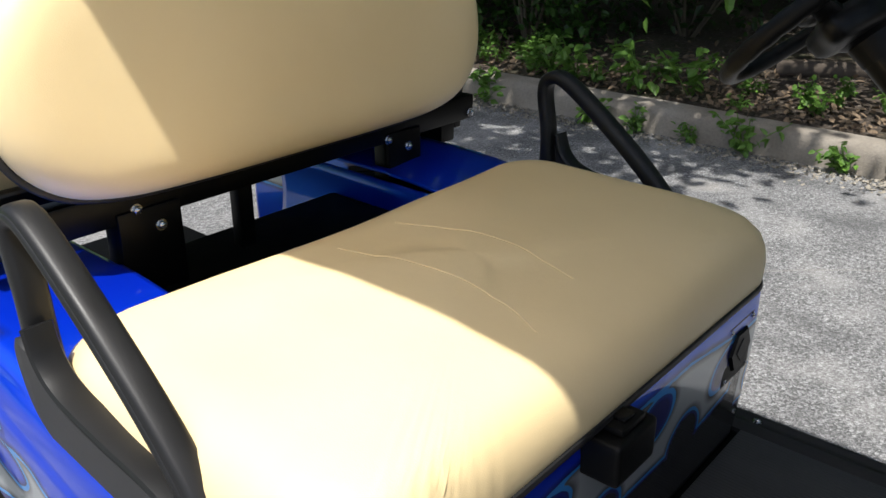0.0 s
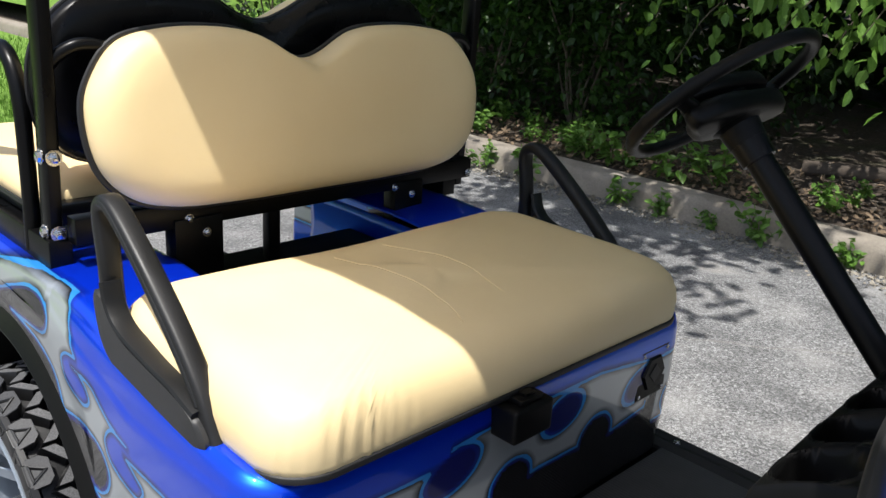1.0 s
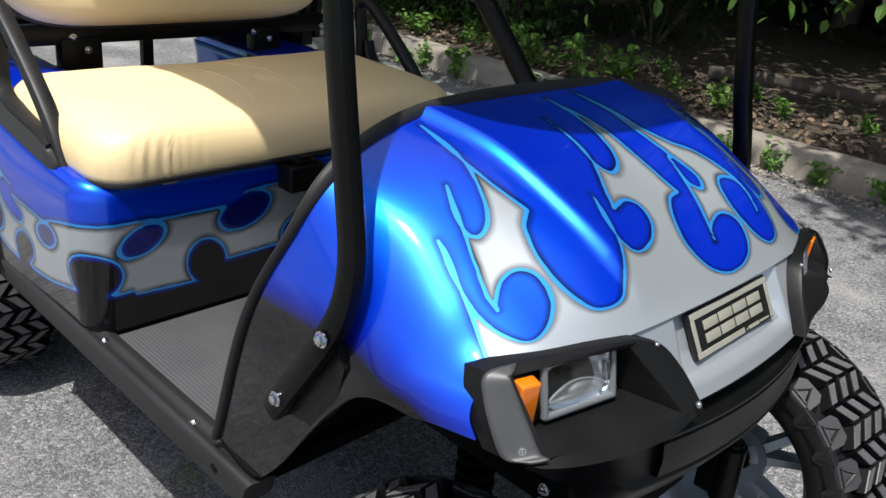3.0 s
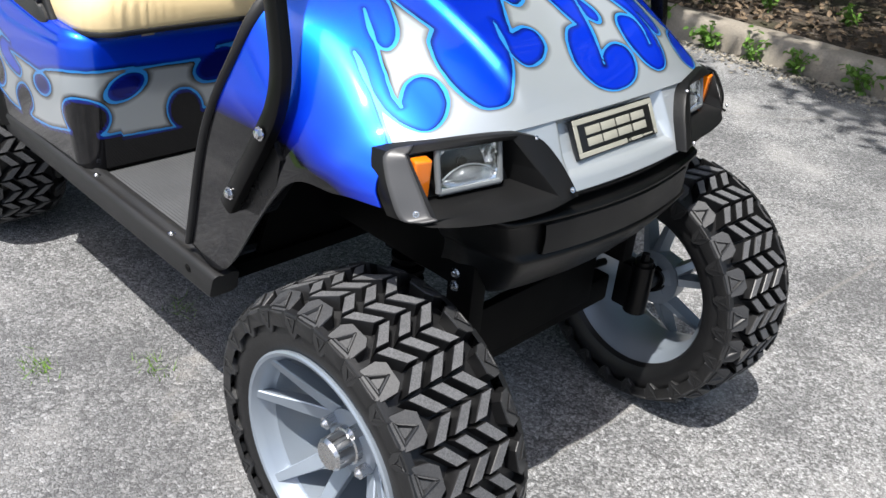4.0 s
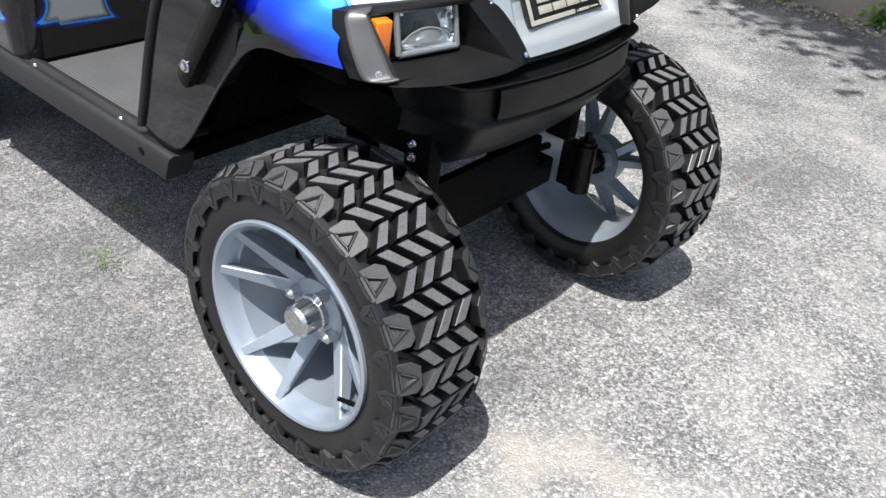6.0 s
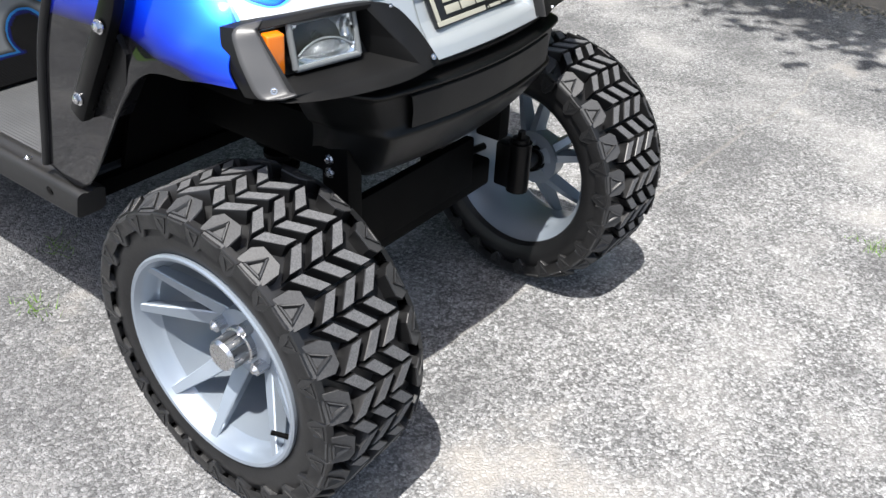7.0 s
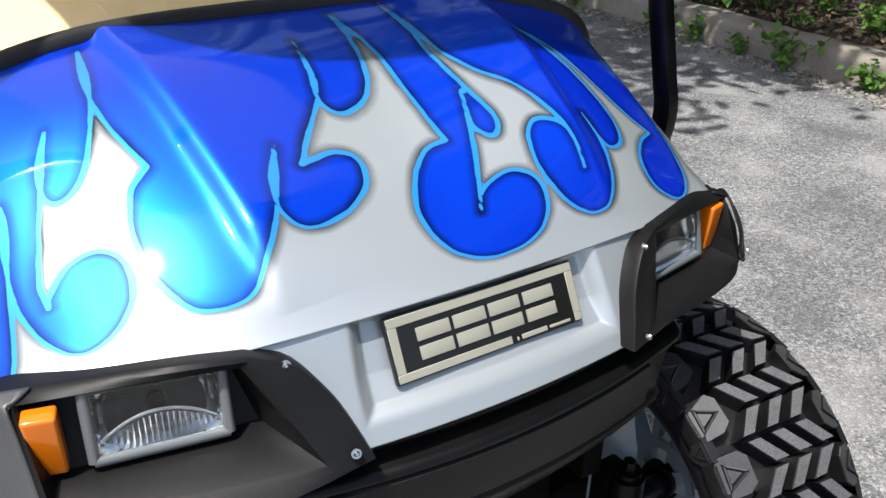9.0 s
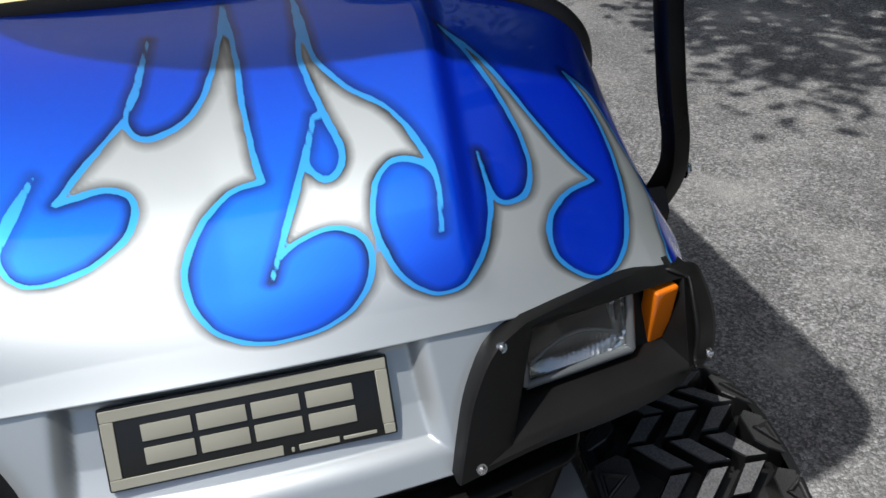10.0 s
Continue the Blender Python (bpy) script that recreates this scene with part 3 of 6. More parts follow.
def badge():
    """Black badge with a cream border and raised cream blocks."""
    m = Matrix.Translation((0.8300, 0, 0.7690)) @ Matrix.Rotation(radians(-28), 4, "Y")
    # local: y across, z up the panel, x out
    bm = bmesh.new()
    box(bm, (-0.004, -0.111, -0.0325), (0.004, 0.111, 0.0325), 0.003, m=m)
    b = part("badge", bm, M_PLATEB, cart, "black and cream maker's badge")
    bm = bmesh.new()
    for lo, hi in (((0.004, -0.109, 0.0215), (0.0052, 0.109, 0.0305)), ((0.004, -0.109, -0.0305), (0.0052, 0.020, -0.0225)), ((0.004, 0.1, -0.0305), (0.0052, 0.109, -0.0225)),
                   ((0.004, -0.109, -0.0225), (0.0052, -0.0995, 0.0215)), ((0.004, 0.0995, -0.0225), (0.0052, 0.109, 0.0215))):
        box(bm, lo, hi, 0.0008, 1, m=m)
    part("badge_border", bm, M_PLATE, b, "cream border")
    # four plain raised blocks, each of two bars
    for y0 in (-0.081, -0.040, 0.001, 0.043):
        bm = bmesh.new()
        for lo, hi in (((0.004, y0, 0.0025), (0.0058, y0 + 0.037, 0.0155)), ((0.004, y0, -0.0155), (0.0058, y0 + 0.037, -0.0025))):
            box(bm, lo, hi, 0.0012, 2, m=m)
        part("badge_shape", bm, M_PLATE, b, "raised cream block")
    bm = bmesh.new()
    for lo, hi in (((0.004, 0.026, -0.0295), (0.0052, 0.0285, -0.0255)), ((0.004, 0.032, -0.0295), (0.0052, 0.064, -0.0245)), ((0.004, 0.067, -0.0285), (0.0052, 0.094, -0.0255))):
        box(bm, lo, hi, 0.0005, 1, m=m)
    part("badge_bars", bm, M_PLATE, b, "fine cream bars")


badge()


def headlight_pod(side):
    """Black bezel with a deep recess, a square headlight and an amber turn lamp. side: -1 right, 1 left."""
    n = 14

    def side_run(keys):
        return catmull(keys, np.linspace(0, 1, n, endpoint=False))

    def frame_of(a, b, c, d):
        return np.concatenate([np.linspace(p, q, n, endpoint=False) for p, q in ((a, b), (b, c), (c, d), (d, a))])

    # the left shelf is the shallower one
    foot = [(0.894, 0.245, 0.709), (0.877, 0.340, 0.711), (0.842, 0.415, 0.713), (0.800, 0.440, 0.713)] if side < 0 else [(0.866, 0.235, 0.711), (0.855, 0.310, 0.712), (0.834, 0.385, 0.712), (0.798, 0.436, 0.713)]
    sink = 0.013 if side > 0 else 0.0                       # the left pod's outer corner sits lower
    # outer outline: top from the outer to the inner end, inner side, bottom, outer side
    rim = np.concatenate([
        side_run([(0.752, 0.432, 0.798 - sink), (0.768, 0.395, 0.804 - 0.6 * sink), (0.782, 0.352, 0.806), (0.806, 0.285, 0.809), (0.822, 0.238, 0.808)]),
        side_run([(0.822, 0.238, 0.808), (0.838, 0.204, 0.797), (0.856, 0.180, 0.768), (0.874, 0.166, 0.738), (0.888, 0.156, 0.711)]),
        side_run([(0.888, 0.156, 0.711), *foot]),
        side_run([foot[-1], (0.780, 0.443, 0.745), (0.762, 0.440, 0.775 - 0.4 * sink), (0.752, 0.432, 0.798 - sink)])])
    low = ((0.886, 0.200, 0.718), (0.838, 0.408, 0.721)) if side < 0 else ((0.866, 0.212, 0.719), (0.824, 0.404, 0.721))
    mouth = frame_of((0.778, 0.415, 0.799 - 0.8 * sink), (0.822, 0.243, 0.801), *low)
    mouth2 = frame_of((0.776, 0.412, 0.797 - 0.8 * sink), (0.820, 0.246, 0.798), *(tuple(np.array(q) + (-0.003, 0.002, 0.002)) for q in low))
    back = frame_of((0.752, 0.410, 0.797), (0.778, 0.249, 0.793), (0.806, 0.230, 0.727), (0.784, 0.396, 0.727))
    flip = np.array((1, side * (0.95 if side > 0 else 1.0), 1))
    sy = flip[1]
    bm = bmesh.new()
    rings = []
    for ring in (rim + (-0.03, 0, -0.004), rim + (-0.003, 0, 0), rim * 0.96 + mouth * 0.04 + (0.002, 0, 0), rim * 0.5 + mouth * 0.5 + (0.003, 0, 0.0005), mouth, mouth2, back):
        rings.append([bm.verts.new(Vector(p)) for p in ring * flip])
    k = 4 * n
    for a, b in zip(rings, rings[1:]):
        for i in range(k):
            bm.faces.new((a[i], a[(i + 1) % k], b[(i + 1) % k], b[i]))
    bm.faces.new(rings[-1])
    pod = part("headlight_pod", bm, M_POD, cart, "black plastic headlight bezel", sharp=35)
    # headlight
    m = Matrix.Translation((0.794, -0.312 if side < 0 else 0.281, 0.7650)) @ Matrix.Rotation(radians(10) * side, 4, "Z") @ Matrix.Rotation(radians(-13), 4, "Y")
    bm = bmesh.new()
    box(bm, (-0.052, -0.057, -0.034), (-0.036, 0.057, 0.034), 0.006, 3, m=m)
    part("headlight", bm, M_SHELL, pod, "square headlight housing")
    bm = bmesh.new()
    q = 33
    vs = []
    for i in range(q):
        row = []
        for j in range(q):
            a, b = (j / (q - 1) - 0.5) * 2, (i / (q - 1) - 0.5) * 2
            bowl = 0.040 * max(0.0, 1 - (abs(a) ** 3 + abs(b) ** 3) ** (2 / 3))
            row.append(bm.verts.new(m @ Vector((0.003 - bowl + 0.0016 * (j % 2) * (b > -0.2), a * 0.0515, b * 0.030))))
        vs.append(row)
    for i in range(q - 1):
        for j in range(q - 1):
            bm.faces.new((vs[i][j], vs[i][j + 1], vs[i + 1][j + 1], vs[i + 1][j]))
    part("reflector", bm, M_REFLECT, pod, "fluted silver reflector", sharp=20)
    bm = bmesh.new()
    tube(bm, [m @ Vector((0.003, y, -0.016 + 0.017 * (1 - (y / 0.046) ** 2))) for y in np.linspace(-0.046, 0.046, 15)], 0.0016, 0.0016, 8, up=(1, 0, 0))
    part("bulb_shield", bm, M_LENSRIM, pod)
    # lower part of the glass: a low arch of fine upright flutes
    bm = bmesh.new()
    arc = [(y, -0.018 + 0.016 * (1 - (y / 0.046) ** 2)) for y in np.linspace(-0.042, 0.042, 37)]
    low, top = ([bm.verts.new(m @ Vector((-0.006 + 0.008 * h + 0.0022 * (i % 2), y, z * h - 0.027 * (1 - h)))) for i, (y, z) in enumerate(arc)] for h in (0, 1))
    for i in range(36):
        bm.faces.new((low[i], low[i + 1], top[i + 1], top[i]))
    bmesh.ops.solidify(bm, geom=bm.faces[:], thickness=0.0012)
    part("lower_shield", bm, M_REFLECT, pod, "pale fluted lower shield", sharp=20)
    bm = bmesh.new()
    cyl(bm, m @ Vector((-0.030, 0.0, 0.002)), m @ Vector((-0.010, 0.0, 0.002)), 0.0085, 0.0075, 16)
    part("bulb_cap", bm, M_DULL, pod, "dark bulb cap")
    bm = bmesh.new()
    box(bm, (0.006, -0.0545, -0.0320), (0.0095, 0.0545, 0.0320), 0.0015, 2, m=m)
    lens = part("lens", bm, M_LENS, pod, "clear fluted headlight glass")
    lens.visible_shadow = False
    bm = bmesh.new()
    ring = [m @ Vector((0.006, y, z)) for y, z in ((-0.055, -0.032), (0.055, -0.032), (0.055, 0.032), (-0.055, 0.032), (-0.055, -0.032))]
    for p, w in zip(ring, ring[1:]):
        cyl(bm, p, w, 0.0052, 0.0052, 10)
    part("lens_rim", bm, M_LENSRIM, pod, "pale grey lens rim")
    # end plate that wraps round to the side, held by two screws
    outer = [(0.765, 0.396, 0.802), (0.752, 0.4335, 0.796), (0.762, 0.4425, 0.773), (0.780, 0.4455, 0.744), (0.800, 0.4425, 0.716), (0.826, 0.425, 0.716)]
    inner = [(0.775, 0.4145, 0.797), (0.7775, 0.4155, 0.792), (0.789, 0.4135, 0.773), (0.806, 0.4115, 0.748), (0.8245, 0.4095, 0.7225), (0.838, 0.4085, 0.7205)]
    if side > 0:
        outer[:3] = [(0.765, 0.396, 0.802 - 0.8 * sink), (0.752, 0.4335, 0.796 - sink), (0.762, 0.4425, 0.773 - 0.4 * sink)]
        inner[:2] = [(0.775, 0.4145, 0.797 - 0.8 * sink), (0.7775, 0.4155, 0.792 - 0.6 * sink)]
        outer[-2:], inner[-2:] = [(0.796, 0.439, 0.716), (0.812, 0.419, 0.716)], [(0.812, 0.4085, 0.7225), (0.824, 0.4050, 0.7205)]
    g = np.array([[np.array(p) * (1 - t) + np.array(q) * t + (0.004 + 0.001 * math.sin(math.pi * t), 0.0025, 0.0015) for t in np.linspace(0, 1, 7)] for p, q in zip(catmull(outer, np.linspace(0, 1, 21)), catmull(inner, np.linspace(0, 1, 21)))]) * flip
    # sun is put into the right plate's lighter tone, shade into the left's
    shell("end_plate", g, M_BEZEL_LIT if side < 0 else M_POD, pod, 0.003 * side, "plastic end plate, lightened for the sun on it" if side < 0 else "plastic end plate, darkened for its shade")
    # turn lamp
    m = Matrix.Translation((0.786, -0.399, 0.7635) if side < 0 else (0.775, 0.372, 0.7560)) @ Matrix.Rotation(radians(14) * side, 4, "Z") @ Matrix.Rotation(radians(4), 4, "Y")
    bm = bmesh.new()
    box(bm, (-0.008, -0.0135, -0.0295), (0.011, 0.0135, 0.0295), 0.0035, 3)
    for v in bm.verts:                                      # the outer edge slants in towards the foot
        low = 0.5 - v.co.z / 0.059
        v.co.y = side * ((v.co.y + 0.0135) * (1 - 0.16 * low) - 0.0135)
        v.co = m @ v.co
    if side < 0:
        bmesh.ops.reverse_faces(bm, faces=bm.faces[:])
    part("turn_lamp", bm, M_AMBER, pod, "amber turn lamp lens")
    for p in ((0.832, 0.212, 0.796), (0.886, 0.176, 0.724), (0.768, 0.424, 0.786 - sink), (0.812, 0.428, 0.726)):
        bolt((p[0] + (0.004 if p[1] > 0.3 else 0.003), p[1] * sy, p[2] + 0.001), (0.9, side * (0.2 if p[1] < 0.3 else 0.9), 0.45), 0.0034, pod, "screw", h=0.0025)


headlight_pod(-1)
headlight_pod(1)


def front_bumper():
    """Black moulded valance below the nose with a raised middle pad."""
    prof = [(0.80, 0.708), (0.852, 0.706), (0.866, 0.702), (0.872, 0.695), (0.870, 0.688), (0.850, 0.684), (0.852, 0.6795), (0.884, 0.6785), (0.8915, 0.6755), (0.8925, 0.6705), (0.8850, 0.6675),
            (0.8820, 0.660), (0.8820, 0.620), (0.8850, 0.6075), (0.8905, 0.604), (0.8890, 0.597), (0.874, 0.572), (0.853, 0.542), (0.828, 0.513), (0.797, 0.493), (0.765, 0.485), (0.68, 0.484)]
    ys = np.linspace(-1, 1, 61)
    g = np.zeros((len(prof), len(ys), 3))
    for i, (x, z) in enumerate(prof):
        half = 0.318 - 0.092 * np.clip((0.70 - z) / 0.21, 0, 1)
        for j, q in enumerate(ys):
            edge = np.clip((abs(q) - 0.84) / 0.16, 0, 1)
            g[i, j] = (x - 0.55 * (q * half) ** 2 - 0.12 * edge ** 2, q * half, z)
    shell("front_bumper", g, M_GLOSSY, cart, 0.006, "black moulded bumper valance")
    bm = bmesh.new()
    n = 29
    rows = []
    for z0, o, e in ((0.6655, -0.010, 0.0), (0.6660, 0.006, 0.0), (0.6635, 0.0100, 0.003), (0.640, 0.0120, 0.004), (0.6125, 0.0100, 0.003), (0.6090, 0.006, 0.0), (0.6095, -0.010, 0.0)):
        rows.append([bm.verts.new((0.882 + o - 0.55 * y * y - (0.020 if abs(y) > 0.2025 else 0), y, z0)) for y in [*np.linspace(-0.203 + e, 0.203 - e, n)]])
    for a, b in zip(rows, rows[1:]):
        for i in range(n - 1):
            bm.faces.new((a[i], a[i + 1], b[i + 1], b[i]))
    part("bumper_pad", bm, M_PAD, cart, "raised black bumper pad", sharp=30)
    for s in (-1, 1):
        bm = bmesh.new()
        box(bm, (0.715, s * 0.228 - 0.018, 0.30 if s < 0 else 0.41), (0.775, s * 0.228 + 0.018, 0.56), 0.006)
        rail = part("frame_rail", bm, M_DULL, cart, "upright black steel frame rail")
        for z in (0.530, 0.505):
            bolt((0.735, s * 0.246, z), (0, s, 0), 0.007, rail, h=0.007)
    bm = bmesh.new()
    box(bm, (0.36, -0.25, 0.50), (0.74, 0.25, 0.60), 0.02)
    box(bm, (0.40, -0.30, 0.60), (0.62, 0.30, 0.88), 0.02)
    part("front_frame", bm, M_DULL, cart, "black steel front frame")
    bm = bmesh.new()
    box(bm, (0.690, -0.215, 0.285), (0.712, 0.215, 0.40), 0.006)
    part("skid_plate", bm, M_DULL, cart, "dull black plate behind the bumper")


front_bumper()


# ---- wheels ----
R_TYRE, HALF_T = 0.2815, 0.1100
PITCHES = 22


def tyre_mesh():
    """An off-road tyre about the y axis, outer side at minus y: the carcass, and for one pitch the pieces of its tread, three zigzag columns of bars and two rings of shoulder blocks."""
    prof = [(-0.086, 0.183), (-0.097, 0.190), (-0.1045, 0.205), (-0.1060, 0.222), (-0.1010, 0.240), (-0.0900, 0.2510), (-0.05, 0.2560), (0, 0.2570)]
    prof = prof + [(-a, b) for a, b in prof[-2::-1]]
    n = 110
    verts, faces = [], []
    for a in np.linspace(0, 2 * math.pi, n, endpoint=False):
        verts += [(r * math.cos(a), y, r * math.sin(a)) for y, r in prof]
    k = len(prof)
    for i in range(n):
        for j in range(k - 1):
            p, q = i * k, (i + 1) % n * k
            faces.append((p + j, q + j, q + j + 1, p + j + 1))
    carcass, pieces = (verts, faces), []
    verts, faces, tops = [], [], []

    def piece(name, scuff):
        """Closes what was built since the last call as one piece."""
        pieces.append((name, verts[:], faces[:], tops[:], scuff))
        for some in (verts, faces, tops):
            some.clear()

    def solid(rings):
        """Joins rings of places, the last one closed by a face."""
        b, m = len(verts), len(rings[0])
        for ring in rings:
            verts.extend(ring)
        for q in range(len(rings) - 1):
            for i in range(m):
                faces.append((b + q * m + i, b + q * m + (i + 1) % m, b + (q + 1) * m + (i + 1) % m, b + (q + 1) * m + i))
        tops.append(len(faces))
        faces.append(tuple(b + (len(rings) - 1) * m + i for i in range(m)))

    def grown(pts, d):
        """A foot of (run, y) in metres moved outwards by d all round."""
        out, m = [], len(pts)
        area = sum(pts[i][0] * pts[(i + 1) % m][1] - pts[(i + 1) % m][0] * pts[i][1] for i in range(m))
        d = d if area > 0 else -d
        for i in range(m):
            p0, p1, p2 = Vector(pts[i - 1]), Vector(pts[i]), Vector(pts[(i + 1) % m])
            e0, e1 = (p1 - p0).normalized(), (p2 - p1).normalized()
            n0, n1 = Vector((e0.y, -e0.x)), Vector((e1.y, -e1.x))
            w = (n0 + n1) / max(0.45, 1 + n0.dot(n1))
            out.append(tuple(p1 + w * d))
        return out

    def lug(pts, low, high):
        """A block over a foot of (run, y): a flared foot, upright walls and a small bevel."""
        rings = []
        for d, h in ((0.0016, low), (0.0002, high - 0.0016), (-0.0010, high)):
            ring = []
            for run, y in grown(pts, d):
                edge = max(0, abs(y) - 0.062)
                r = h if h == low else h - edge * edge * 9.5
                t = run / R_TYRE
                ring.append((r * math.cos(t), y, r * math.sin(t)))
            rings.append(ring)
        solid(rings)

    def wall_block(a, s, shape, y0, y1):
        """A block that stands out of the side wall; shape: (angle off a, radius)."""
        c0, c1 = sum(q[0] for q in shape) / len(shape), sum(q[1] for q in shape) / len(shape)
        solid([[((c1 + (r - c1) * f) * math.cos(a + c0 + (d - c0) * f), s * y, (c1 + (r - c1) * f) * math.sin(a + c0 + (d - c0) * f)) for d, r in shape] for f, y in ((1.08, y0), (1.0, y1 - 0.0012), (0.93, y1))])

    p = 2 * math.pi / PITCHES
    arc = p * R_TYRE
    w = 0.0415
    t = radians(61.8)
    for c in range(3):
        # one zigzag: a bar that leans inwards and one that leans back
        for foot in (((0.560, -0.0755), (0.560, -0.0515), (0.995, -0.0210), (0.995, -0.0435)), ((0.075, -0.0395), (0.075, -0.0185), (0.480, -0.0465), (0.480, -0.0705))):
            lug([(t * R_TYRE - q * arc, y + w * c) for q, y in foot], 0.250, R_TYRE)
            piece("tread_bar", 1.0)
    for s in (-1, 1):
        a = t + (0.0 if s < 0 else 0.42 * p)
        # large shoulder block with a raised triangle, and its outer face
        foot = [(0.33, 0.083), (0.20, 0.070), (-0.24, 0.070), (-0.37, 0.080), (-0.37, 0.1035), (-0.27, 0.1098), (0.27, 0.1098), (0.36, 0.1035)]
        lug([(a * R_TYRE + q * arc, s * y) for q, y in foot], 0.236, R_TYRE)
        tri, mid = ((0.22, 0.1040), (-0.24, 0.1025), (-0.02, 0.0765)), (-0.015, 0.0945)
        for e in range(3):
            (q0, y0), (q1, y1) = tri[e], tri[(e + 1) % 3]
            inner = [(mid[0] + (q - mid[0]) * 0.66, mid[1] + (y - mid[1]) * 0.66) for q, y in ((q1, y1), (q0, y0))]
            lug([(a * R_TYRE + q * arc, s * y) for q, y in ((q0, y0), (q1, y1), *inner)], 0.266, R_TYRE + 0.0020)
        wall_block(a, s, [(-0.12 * p, 0.246), (0.12 * p, 0.246), (0.26 * p, 0.262), (-0.26 * p, 0.262)], 0.096, HALF_T)
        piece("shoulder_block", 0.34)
        # smaller triangular block on the wall between two of them
        b0 = a - 0.53 * p
        wall_block(b0, s, [(-0.06 * p, 0.2230), (0.06 * p, 0.2230), (0.26 * p, 0.2420), (0.22 * p, 0.2640), (-0.22 * p, 0.2640), (-0.26 * p, 0.2420)], 0.098, HALF_T)
        tri = ((-0.17 * p, 0.2580), (0.17 * p, 0.2580), (0.0, 0.2310))
        for e in range(3):
            (d0, r0), (d1, r1) = tri[e], tri[(e + 1) % 3]
            wall_block(b0, s, [(d0, r0), (d1, r1), (d1 * 0.58, 0.2495 + (r1 - 0.2495) * 0.58), (d0 * 0.58, 0.2495 + (r0 - 0.2495) * 0.58)], HALF_T - 0.003, HALF_T + 0.0016)
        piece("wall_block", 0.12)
    return carcass, [(name, piece_mesh(*some)) for some in pieces for name in some[:1]]


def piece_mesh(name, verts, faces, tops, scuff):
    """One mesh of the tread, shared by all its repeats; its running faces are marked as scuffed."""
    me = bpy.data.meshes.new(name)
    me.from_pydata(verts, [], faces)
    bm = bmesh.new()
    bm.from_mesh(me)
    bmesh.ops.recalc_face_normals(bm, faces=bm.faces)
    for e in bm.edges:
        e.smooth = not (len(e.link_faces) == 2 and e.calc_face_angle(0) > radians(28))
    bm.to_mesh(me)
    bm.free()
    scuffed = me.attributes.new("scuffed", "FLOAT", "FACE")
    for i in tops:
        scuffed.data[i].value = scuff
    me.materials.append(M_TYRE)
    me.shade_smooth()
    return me


